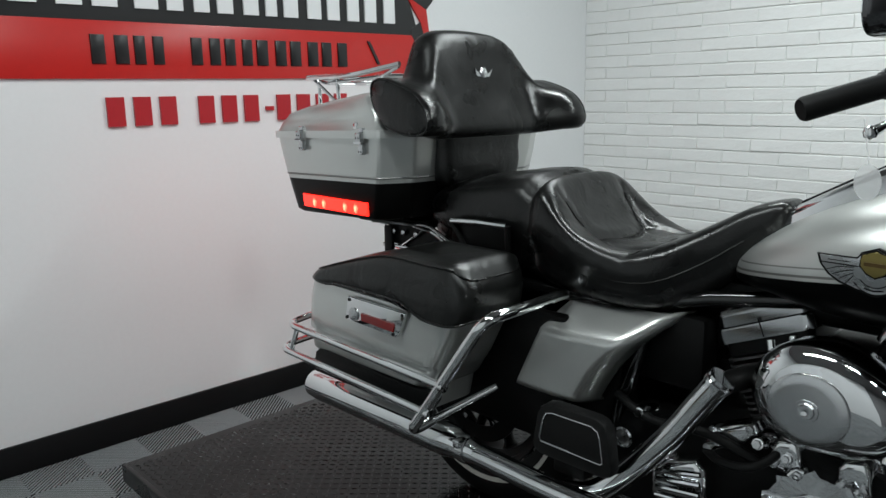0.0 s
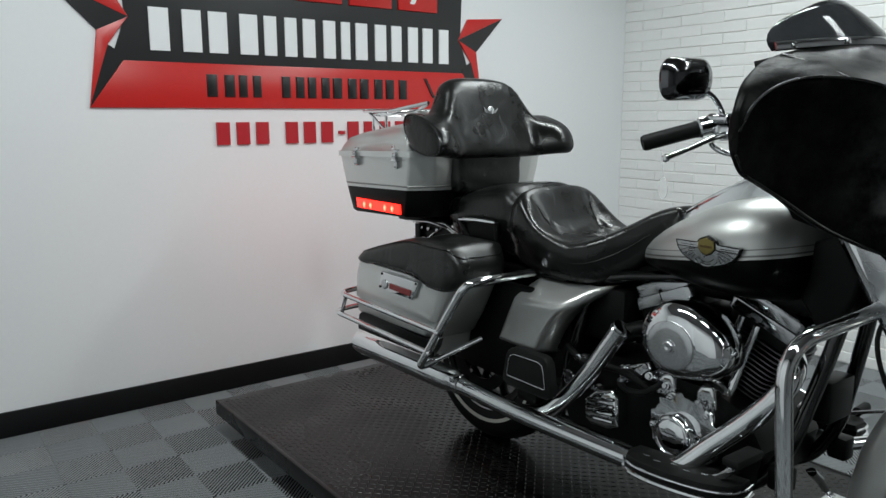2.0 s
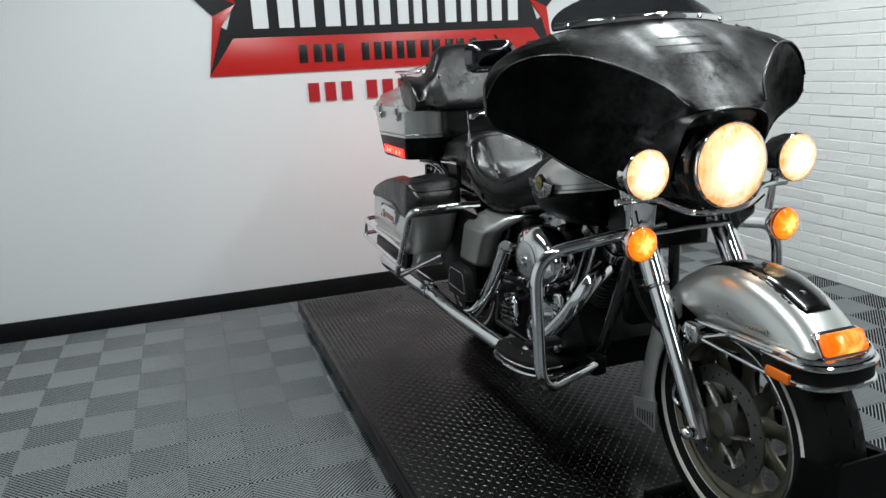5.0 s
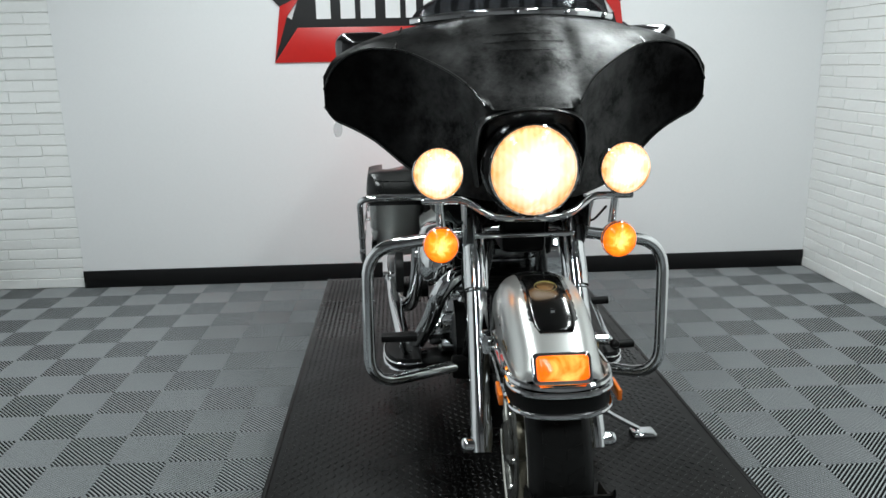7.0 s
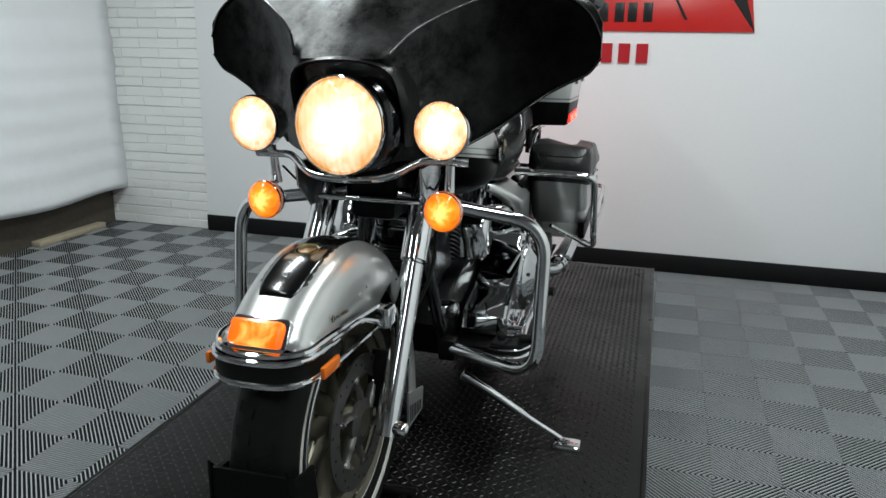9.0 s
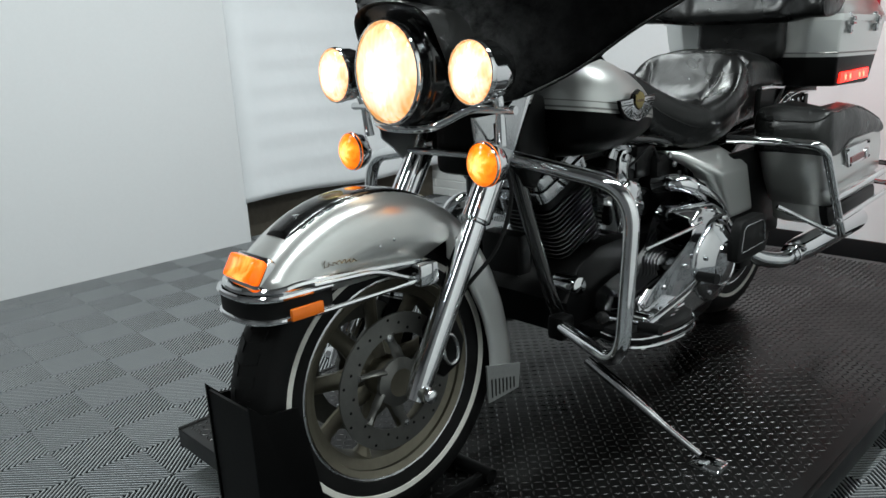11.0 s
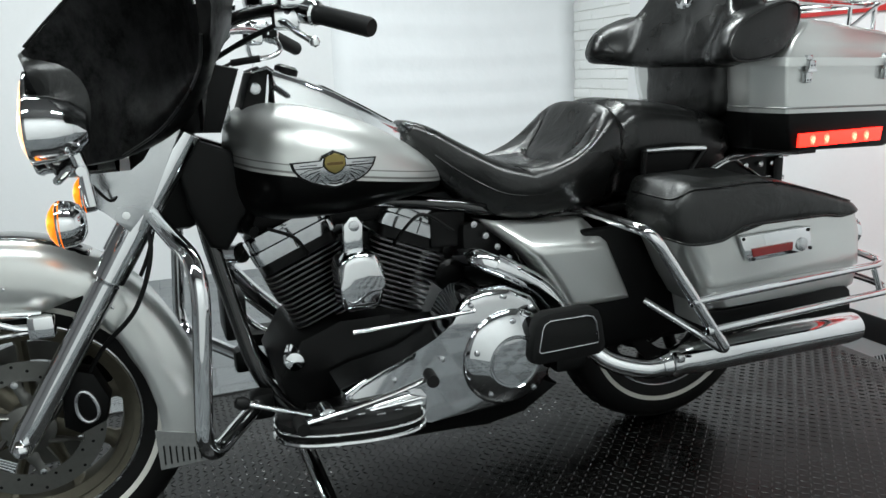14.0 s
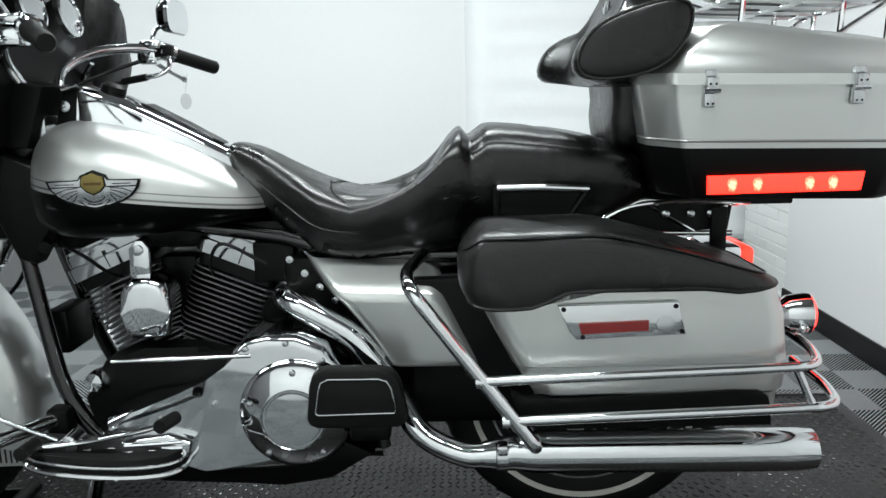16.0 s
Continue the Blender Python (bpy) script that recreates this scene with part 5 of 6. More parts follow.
part("bracket_bolt", lathe([(0.011, 0), (0.011, 0.008), (0.006, 0.01), (0, 0.01)], axis_to((0.175, 0.673, 0.696), (1, 0, 0)), 12), DULLCHROME, horn)
part("crossover_pipe", tube(spline([(0.10, 0.95, 0.575), (0.155, 0.958, 0.587), (0.188, 0.985, 0.577), (0.197, 1.04, 0.548), (0.20, 1.105, 0.506), (0.21, 1.155, 0.445), (0.24, 1.195, 0.385), (0.285, 1.245, 0.33), (0.325, 1.32, 0.308), (0.335, 1.37, 0.31)], 5), 0.024, 18), CHROME, bike, "chrome exhaust crossover pipe")
part("pipe_shield", tube(spline([(0.192, 0.995, 0.575), (0.20, 1.04, 0.551), (0.203, 1.105, 0.509), (0.211, 1.15, 0.455)], 5), 0.0265, 18), CHROME, bike)
part("shift_rod", tube([(0.27, 0.635, 0.492), (0.27, 0.91, 0.498)], 0.0045, 10), CHROME, bike)
part("front_rod", tube([(0.30, 0.40, 0.395), (0.31, 0.53, 0.345)], 0.005, 10), DULLCHROME, bike)
part("rod_boot", lathe([(0, -0.016), (0.01, -0.013), (0.0145, 0), (0.01, 0.013), (0, 0.016)], axis_to((0.30, 0.40, 0.395), (0, 1, -0.4)), 14), RUBBER, bike)
shifter = part("shift_lever", tube(spline([(0.34, 0.50, 0.345), (0.335, 0.60, 0.355), (0.34, 0.70, 0.375), (0.34, 0.78, 0.395)], 5), 0.008, 10, flat=0.7), CHROME, bike, "chrome heel-and-toe shift lever")
part("toe_peg", tube([(0.335, 0.50, 0.352), (0.39, 0.50, 0.356)], 0.013, 12), RUBBER, shifter)
part("heel_peg", tube([(0.335, 0.775, 0.40), (0.39, 0.765, 0.405)], 0.013, 12), RUBBER, shifter)
part("pivot", lathe([(0.018, -0.02), (0.018, 0.02), (0, 0.022)], axis_to((0.31, 0.56, 0.345), (1, 0, 0)), 14), CHROME, shifter)
cov = part("chain_inspection_cover", slab([(0.64, 0.295), (0.645, 0.33), (0.74, 0.345), (0.785, 0.33), (0.78, 0.30), (0.70, 0.288)], 0, 0.03, side_m(0.268), 0.006), CHROME, prim)
for k in range(3):
    part("rib", tube([(0.30, 0.655, 0.303 + 0.012 * k), (0.30, 0.77, 0.309 + 0.012 * k)], 0.0035, 6), CHROME, cov)
part("starter", lathe([(0.035, -0.06), (0.04, -0.05), (0.04, 0.05), (0.03, 0.06)], axis_to((0.03, 0.93, 0.53), (1, 0, 0)), 20, caps=True), SATIN, bike)
part("oil_filler", tube([(0.15, 1.13, 0.56), (0.16, 1.13, 0.63)], 0.018, 14), CHROME, bike)
part("oil_pump_cap", lathe([(0, 0.02), (0.02, 0.016), (0.026, 0), (0.026, -0.06)], axis_to((0.13, 0.535, 0.40), (1, -0.2, 0.1)), 16), CHROME, bike)
part("regulator", bx((-0.06, 0.40, 0.44), (0.06, 0.45, 0.54), 0.008), SATIN, bike)

# right side of the engine
air = part("air_cleaner", loft([[Vector((-w, 0.683 + 0.127 * f * math.cos(a), 0.599 - (0.014 * max(0, -math.cos(a)) ** 1.5) + 0.093 * f * math.sin(a) * (1 + 0.10 * math.cos(a)))) for a in [2 * math.pi * k / 48 for k in range(48)]] for w, f in ((0.15, 0.9), (0.16, 1.0), (0.20, 1.02), (0.225, 0.97), (0.24, 0.86), (0.247, 0.72), (0.2495, 0.68))], True), CHROME, bike, "oval chrome air cleaner cover", sharp=50)
part("centre_plate", loft([[Vector((-w, 0.702 + r * math.cos(a), 0.588 + r * 0.94 * math.sin(a))) for a in [2 * math.pi * k / 48 for k in range(48)]] for w, r in ((0.24, 0.066), (0.2525, 0.0655), (0.2545, 0.063), (0.2555, 0.045), (0.2560, 0.020), (0.258, 0.019), (0.2585, 0.008))], True), DULLCHROME, air)
part("centre_bolt", lathe([(0.015, 0), (0.013, 0.006), (0.006, 0.007), (0, 0.004)], axis_to((-0.257, 0.702, 0.588), (-1, 0, 0)), 20), CHROME, air)
lobes = []
for k in range(48):
    a = 2 * math.pi * k / 48
    r = 0.088 + 0.014 * max(0, math.cos(5 * a + 0.6)) ** 0.7
    lobes.append((0.692 + r * 1.02 * math.cos(a), 0.362 + r * 0.98 * math.sin(a)))
cam_cover = part("cam_cover", slab(lobes, 0, -0.05, side_m(-0.14), 0.010, 3), CHROME, bike, "lobed chrome cam cover with a round nose cone")
part("nose_cone", lathe([(0.056, -0.03), (0.055, 0.014), (0.051, 0.022), (0.047, 0.024), (0.044, 0.020), (0.040, 0.024), (0.020, 0.028), (0, 0.029)], axis_to((-0.20, 0.705, 0.350), (-1, 0, 0)), 36), CHROME, cam_cover)
for k in range(5):
    a = (2 * math.pi * k - 0.6) / 5
    part("cover_bolt", lathe([(0.008, 0), (0.008, 0.007), (0.004, 0.008), (0, 0.006)], axis_to((-0.189, 0.692 + 0.088 * math.cos(a), 0.362 + 0.086 * math.sin(a)), (-1, 0, 0)), 12), DULLCHROME, cam_cover)
for k in range(3):
    part("nose_mark", tube([(-0.228, 0.682 + 0.003 * abs(k - 1), 0.340 + 0.010 * k), (-0.228, 0.728 - 0.003 * abs(k - 1), 0.340 + 0.010 * k)], 0.0014, 6), SATIN, cam_cover)
for q in (-0.075, -0.03, 0.03, 0.075):
    part("tappet_block", lathe([(0.018, -0.02), (0.018, 0.015), (0.013, 0.03)], axis_to((-0.125, 0.70 + q, 0.445), (0.3, 0, 1)), 14), CHROME, cam_cover)
gear = part("gearbox_cover", slab([(0.89, 0.305), (0.895, 0.385), (0.915, 0.405), (0.975, 0.385), (1.008, 0.355), (1.008, 0.30), (0.985, 0.283), (0.92, 0.288)], 0, -0.05, side_m(-0.15), 0.014, 3), CHROME, bike, "ribbed chrome gearbox cover")
for k in range(4):
    part("rib", tube([(-0.203, 0.90, 0.318 + 0.021 * k), (-0.203, 0.992, 0.308 + 0.017 * k)], 0.005, 8), CHROME, gear)
lifter = part("lifter_cover", slab([(0.815, 0.505), (0.805, 0.49), (0.835, 0.455), (0.90, 0.418), (0.918, 0.428), (0.90, 0.45), (0.878, 0.482)], 0, -0.045, side_m(-0.13), 0.010, 3), CHROME, bike, "chrome starter end cover")
for u, h in ((0.822, 0.492), (0.90, 0.432)):
    part("cover_bolt", lathe([(0.008, 0), (0.008, 0.008), (0, 0.009)], axis_to((-0.174, u, h), (-1, 0, 0)), 10), DULLCHROME, lifter)
for u0, u1 in ((0.728, 0.785), (0.615, 0.672)):
    block = part("tappet_cover", slab([(u0, 0.435), (u0 + 0.006, 0.478), (u0 + 0.016, 0.492), (u1 - 0.012, 0.486), (u1, 0.47), (u1, 0.43), (u0 + 0.03, 0.425)], 0, -0.055, side_m(-0.12), 0.010, 3), CHROME, bike, "chrome tappet cover")
    for u, h in ((u0 + 0.012, 0.445), (u1 - 0.01, 0.442)):
        part("cover_bolt", lathe([(0.007, 0), (0.007, 0.008), (0, 0.009)], axis_to((-0.174, u, h), (-1, 0, 0)), 10), DULLCHROME, block)
part("drain_cap", lathe([(0.023, -0.06), (0.023, 0), (0.019, 0.003), (0.017, -0.004), (0, -0.006)], axis_to((-0.175, 1.089, 0.388), (-1, 0, 0)), 24), CHROME, bike, "round chrome cap")
part("vent_hose", tube(spline([(-0.175, 0.905, 0.425), (-0.19, 0.87, 0.418), (-0.195, 0.82, 0.424), (-0.185, 0.785, 0.445), (-0.16, 0.765, 0.47)], 5), 0.0085, 10), RUBBER, bike)
rear_pipe = part("rear_header", tube(spline([(-0.243, 0.850, 0.602), (-0.246, 0.895, 0.535), (-0.25, 0.945, 0.46), (-0.262, 1.04, 0.345), (-0.285, 1.10, 0.298), (-0.33, 1.17, 0.298)], 6), 0.025, 18), CHROME, bike, "chrome rear exhaust shield")
part("header_stub", tube(spline([(-0.09, 0.80, 0.585), (-0.17, 0.825, 0.595), (-0.235, 0.862, 0.582)], 5), 0.021, 14), SATIN, rear_pipe)
part("end_clip", lathe([(0.0255, -0.006), (0.0275, -0.004), (0.0275, 0.004), (0.0255, 0.006)], axis_to((-0.2436, 0.857, 0.592), (0, -0.55, 0.83)), 20), CHROME, rear_pipe)
part("lower_pipe", tube(spline([(-0.30, 0.68, 0.292), (-0.315, 0.90, 0.295), (-0.33, 1.15, 0.30), (-0.335, 1.37, 0.31)], 5), 0.026, 18), CHROME, bike, "chrome lower exhaust pipe")
part("front_header", tube(spline([(-0.11, 0.47, 0.60), (-0.17, 0.435, 0.585), (-0.205, 0.44, 0.54), (-0.225, 0.50, 0.46), (-0.25, 0.58, 0.375), (-0.28, 0.64, 0.31), (-0.30, 0.70, 0.292)], 6), 0.025, 18), CHROME, bike, "chrome front exhaust header")
pedal = part("brake_pedal", tube(spline([(-0.24, 0.62, 0.30), (-0.30, 0.52, 0.34), (-0.315, 0.46, 0.405)], 5), 0.009, 10), CHROME, bike, "rear brake pedal with black pad")
part("pedal_pad", bx((-0.375, 0.435, 0.405), (-0.27, 0.475, 0.425), 0.006), RUBBER, pedal)
part("oil_hose", tube(spline([(-0.17, 0.80, 0.43), (-0.19, 0.90, 0.465), (-0.18, 1.02, 0.45), (-0.15, 1.12, 0.47)], 6), 0.010, 10), RUBBER, bike)
for u, h, r in ((1.048, 0.455, 0.016), (0.93, 0.385, 0.014), (0.804, 0.469, 0.015), (0.752, 0.458, 0.012), (0.89, 0.469, 0.012), (0.985, 0.385, 0.013)):
    cap = part("chrome_fitting", lathe([(r, -0.05), (r, 0.0), (r * 0.7, 0.006), (r * 0.7, 0.014), (0, 0.016)], axis_to((-0.17, u, h), (-1, 0, 0.2)), 16), CHROME, bike)
    part("hex_nut", lathe([(r * 0.55, 0.012), (r * 0.55, 0.022), (0, 0.022)], axis_to((-0.17, u, h), (-1, 0, 0.2)), 6), DULLCHROME, cap)
part("ignition_coil", bx((0.03, 0.88, 0.60), (0.085, 0.97, 0.69), 0.008), SATIN, bike)
for k in range(4):
    part("frame_bolt", lathe([(0.008, 0), (0.008, 0.006), (0, 0.007)], axis_to((0.13, 0.97 + 0.03 * k, 0.66 - 0.03 * k), (1, 0, 0)), 8), DULLCHROME, bike)
part("plug_wire", tube(spline([(0.13, 0.92, 0.65), (0.15, 0.84, 0.70), (0.12, 0.80, 0.66), (0.08, 0.79, 0.62)], 5), 0.004, 6), RUBBER, bike)
part("plug_wire", tube(spline([(0.13, 0.50, 0.70), (0.15, 0.55, 0.68), (0.12, 0.58, 0.64), (0.08, 0.59, 0.62)], 5), 0.004, 6), RUBBER, bike)

# rear end
rf = []
for i in range(25):
    A = radians(20 + 150 * i / 24)
    c = Vector((0, 1.60, 0.34)) + Vector((0, math.cos(A), math.sin(A))) * 0.375
    rf.append([c + Vector((w, 0, 0)) - Vector((0, math.cos(A), math.sin(A))) * d for w, d in ((-0.1, 0.12), (-0.1, 0.05), (-0.085, 0.02), (-0.05, 0.004), (0, 0), (0.05, 0.004), (0.085, 0.02), (0.1, 0.05), (0.1, 0.12))])
part("rear_fender", loft(rf, False, False), BLACKP, bike, solid=0.003)
tl = part("tail_lamp", bx((-0.075, 1.86, 0.58), (0.075, 1.935, 0.655), 0.014), CHROME, bike, "lit red tail lamp")
part("lens", bx((-0.07, 1.93, 0.585), (0.07, 1.962, 0.65), 0.012), REDON, tl)
part("signal_bar", tube([(-0.31, 1.925, 0.590), (0.31, 1.925, 0.590)], 0.009, 10), CHROME, bike)
part("belt_guard", bx((0.11, 1.15, 0.36), (0.14, 1.55, 0.42), 0.01), SATIN, bike)
part("swingarm", bx((-0.14, 1.1, 0.29), (-0.10, 1.6, 0.36), 0.01), SATIN, bike)
part("swingarm", bx((0.10, 1.1, 0.29), (0.14, 1.6, 0.36), 0.01), SATIN, bike)
stand = part("kickstand", tube(spline([(0.17, 0.53, 0.215), (0.25, 0.545, 0.165), (0.36, 0.57, 0.09), (0.455, 0.59, 0.03)], 5), [0.012] * 10 + [0.009] * 6, 12), CHROME, bike, "extended chrome kickstand")
part("foot", bx((0.435, 0.565, 0.001), (0.515, 0.625, 0.02), 0.008), CHROME, stand)
part("spring", tube([(0.19, 0.55, 0.205), (0.33, 0.575, 0.118)], 0.006, 8), SATIN, stand)

# trunk fittings
part("pin_stripe", tube(tring(0.885, 0.3035, 1.683, 2.167) + tring(0.885, 0.3035, 1.683, 2.167)[:1], 0.003, 6, caps=False), STRIPE, trunk)


def trunk_side(s):
    for u in (1.768, 2.027):
        lt = part("latch", bx((min(s * 0.312, s * 0.326), u - 0.012, 0.957 - s * 0.0026), (max(s * 0.312, s * 0.326), u + 0.008, 0.985 - s * 0.0026), 0.003), DULLCHROME, trunk, "metal draw latch")
        part("latch_top", bx((min(s * 0.318, s * 0.332), u - 0.010, 0.985 - s * 0.0026), (max(s * 0.318, s * 0.332), u + 0.011, 1.010 - s * 0.0026), 0.003), DULLCHROME, lt)
        part("latch_hinge", tube([(s * 0.329, u - 0.014, 0.986 - s * 0.0026), (s * 0.329, u + 0.014, 0.986 - s * 0.0026)], 0.0045, 8), CHROME, lt)
        part("catch", bx((min(s * 0.300, s * 0.322), u - 0.010, 1.010 - s * 0.0026), (max(s * 0.300, s * 0.322), u + 0.010, 1.022 - s * 0.0026), 0.002), DULLCHROME, lt)
        for du, dh in ((-0.006, 0.964), (0.003, 0.964), (-0.004, 0.998), (0.006, 0.998)):
            part("rivet", lathe([(0.0028, 0), (0.002, 0.0015), (0, 0.002)], axis_to((s * (0.325 if dh < 0.98 else 0.331), u + du, dh - s * 0.0026), (s, 0, 0)), 8), SATIN, lt)
    part("side_lens", slab([(1.778, 0.800 - s * 0.0024), (1.776, 0.834 - s * 0.0024), (2.060, 0.836 - s * 0.0024), (2.055, 0.802 - s * 0.0024)], -s * 0.006, s * 0.008, side_m(s * 0.2935), 0.002), REDON, trunk, "lit red side lens")
    for u in (1.821, 1.867, 1.961, 2.003):
        bulb = part("bulb", lathe([(0.0115, 0), (0.007, 0.003), (0, 0.004)], axis_to((0, 0, 0), (s, 0, 0)), 16), BULBON, trunk)
        bulb.location, bulb.scale = (s * 0.3008, u, 0.817 - s * 0.0024), (1, 0.9, 1.3)
    if s < 0:
        part("key_lock", lathe([(0.011, -0.004), (0.011, 0.003), (0.008, 0.005), (0, 0.0045)], axis_to((-0.307, 1.80, 1.030), (-1, 0, 0.3)), 18), CHROME, trunk)
    for u, base in ((1.87, 1.09), (2.06, 1.05), (2.15, 1.035)):
        part("rack_leg", tube([(s * 0.16, u, base), (s * 0.16, u + 0.005, 1.155)], 0.006, 8), CHROME, trunk)
    part("rack_brace", tube([(s * 0.165, 2.02, 1.06), (s * 0.175, 2.17, 1.158)], 0.005, 8), CHROME, trunk)


both(trunk_side)
for x in (-0.16, -0.055, 0.055, 0.16):
    part("rack_rail", tube(fillet([(x, 1.80, 1.177), (x, 1.87, 1.152), (x, 2.12, 1.140), (x * 0.98, 2.19, 1.152)], 0.03), 0.006, 8), CHROME, trunk)
for u, h in ((1.86, 1.155), (1.99, 1.146), (2.11, 1.141)):
    part("rack_cross", tube([(-0.165, u, h), (0.165, u, h)], 0.006, 8), CHROME, trunk)
part("rack_hoop", tube(fillet([(-0.165, 1.79, 1.182), (-0.2, 1.95, 1.157), (-0.19, 2.20, 1.157), (0.19, 2.20, 1.157), (0.2, 1.95, 1.157), (0.165, 1.79, 1.182)], 0.05), 0.007, 10), CHROME, trunk)
part("lower_pad", loft([back_ring(0.862, 0.13, 1.645, 1.70), back_ring(0.885, 0.15, 1.636, 1.70), back_ring(0.935, 0.156, 1.630, 1.70), back_ring(0.965, 0.153, 1.637, 1.70), back_ring(0.99, 0.156, 1.631, 1.70), back_ring(1.03, 0.158, 1.633, 1.70), back_ring(1.05, 0.15, 1.645, 1.70)]), LEATHER, rest, sharp=70, subd=1)
emblem = part("rest_badge", lathe([(0.015, 0), (0.015, 0.004), (0.010, 0.006), (0, 0.006)], axis_to((0, 1.6475, 1.158), (0, -1, 0.2)), 6), DULLCHROME, rest)
both(lambda s: part("badge_wing", slab([(s * 0.010, 1.150), (s * 0.034, 1.168), (s * 0.030, 1.158), (s * 0.018, 1.143)][::s], 0, 0.004, Matrix(((1, 0, 0, 0), (0, 0, -1, 1.6475), (0, 1, 0, 0), (0, 0, 0, 1)))), DULLCHROME, emblem))
part("trunk_mount", bx((-0.15, 1.72, 0.755), (0.15, 2.0, 0.777), 0.004), SATIN, trunk)


def rack(s):
    w = s * 0.16
    r = part("rack_side", slab([(1.60, 0.722), (1.695, 0.768), (1.875, 0.757), (1.868, 0.707), (1.73, 0.705)], 0, s * 0.004, side_m(w - s * 0.008)), SATIN, bike, "black rack plate with chrome rails")
    part("upper_rail", tube(fillet([(w, 1.585, 0.722), (w, 1.695, 0.772), (w, 1.885, 0.760)], 0.02), 0.0055, 10), CHROME, r)
    part("lower_rail", tube(fillet([(w, 1.585, 0.718), (w, 1.725, 0.703), (w, 1.875, 0.70)], 0.02), 0.0055, 10), CHROME, r)
    part("hook_rail", tube(fillet([(w + s * 0.02, 1.575, 0.716), (w + s * 0.02, 1.655, 0.760), (w + s * 0.02, 1.76, 0.772), (w + s * 0.02, 1.90, 0.764)], 0.03), 0.0045, 8), CHROME, r)
    for u in (1.74, 1.79, 1.83):
        part("rack_bolt", lathe([(0.008, 0), (0.008, 0.006), (0.004, 0.008), (0, 0.008)], axis_to((w, u, 0.742), (s, 0, 0)), 10), DULLCHROME, r)
    part("cross_stay", tube([(w, 1.70, 0.764), (w, 1.80, 0.704)], 0.004, 8), CHROME, r)
    part("rear_leg", bx((min(w, w + s * 0.012), 1.83, 0.665), (max(w, w + s * 0.012), 1.862, 0.755), 0.003), SATIN, r)


both(rack)
part("rack_bar", tube([(-0.16, 1.86, 0.757), (0.16, 1.86, 0.757)], 0.006, 10), CHROME, bike)
part("rack_bar", tube([(-0.16, 1.73, 0.703), (0.16, 1.73, 0.703)], 0.006, 10), CHROME, bike)


# seat piping
def seat_edge(i, f, s):
    u, hw, lo, hi = SE[i][:4]
    return (s * hw * 0.985, u, lo + (hi - lo) * f)


both(lambda s: part("seat_piping", tube(spline([seat_edge(i, 0.5, s) for i in range(2, 13)], 4), 0.003, 6), LEATHER, seat))

# clear plastic tag on the lever
tag = thing("paper_tag", bike.matrix_world @ pose(-0.483, 0.580, 1.052), "round clear plastic tag hanging from the hand lever", "tag")
part("disc", lathe([(0, -0.0005), (0.022, -0.0005), (0.022, 0.0005), (0, 0.0005)], axis_to((0, 0, -0.065), (-0.85, 0.52, 0)), 24), TAGPLASTIC, tag)
part("string", tube([(0, 0.01, 0.01), (0, 0, -0.045)], 0.0008, 4), TAGPLASTIC, tag)

# the steering is turned a little to the bike's right
STEERED = {"front_wheel", "front_fender", "fork_leg", "fairing", "headlamp", "passing_lamp", "turn_signal", "nacelle_plate", "plate_screw", "brake_caliper", "lamp_stem", "brake_hose", "turn_wire", "lamp_bar", "fork_brace", "windshield", "handlebar", "inner_fairing", "inner_shroud", "gauge"}
head = Vector((0, 0.36, 0.88))
STEER = Matrix.Translation(head) @ Matrix.Rotation(radians(-2.4), 4, Vector((0, 0.47, 0.88))) @ Matrix.Translation(-head)
for ob in list(bike.children):
    if ob.name.split(".")[0] in STEERED:
        ob.matrix_basis = STEER @ Matrix.Diagonal((0.98, 0.985, 0.985, 1)) @ ob.matrix_basis

# ---- wall sign, its lettering as plain blocks ----
sign = thing("wall_sign", pose(0, WY, 0.006) @ Matrix.Diagonal((1.016, 1, 1.016, 1)), "large red and black star-ended sign on the white wall", "sign")


def face(pts, d0, d1, material, name, parent=None, label="", bevel=0.0):
    m = Matrix(((1, 0, 0, 0), (0, 0, -1, 0), (0, 1, 0, 0), (0, 0, 0, 1)))
    return part(name, slab(pts, d0, d1, m, bevel), material, parent or sign, label)


CX = 1.553
face([(0.60, 1.53), (2.506, 1.53), (2.44, 1.71), (2.46, 2.15), (0.646, 2.15), (0.666, 1.71)], 0.001, 0.008, SIGNBLACK, "backing")
face([(0.505, 1.338), (2.60, 1.338), (2.455, 1.535), (0.65, 1.535)], 0.001, 0.012, SIGNRED, "red_band", bevel=0.002)
for s in (-1, 1):
    def mx(p):
        return [(CX + s * x, z) for x, z in p][::s]
    face(mx([(1.048, 1.338), (0.905, 1.535), (0.90, 1.56), (0.965, 1.60)]), 0.001, 0.010, SIGNBLACK, "star_facet")
    face(mx([(1.048, 1.338), (0.962, 1.60), (0.872, 1.715), (1.0, 1.655)]), 0.001, 0.011, SIGNRED, "star_facet", bevel=0.002)
    face(mx([(1.0, 1.655), (0.872, 1.715), (1.19, 1.85)]), 0.001, 0.010, SIGNBLACK, "star_facet")
    face(mx([(0.872, 1.715), (0.94, 1.83), (1.19, 1.85)]), 0.001, 0.011, SIGNRED, "star_facet", bevel=0.002)

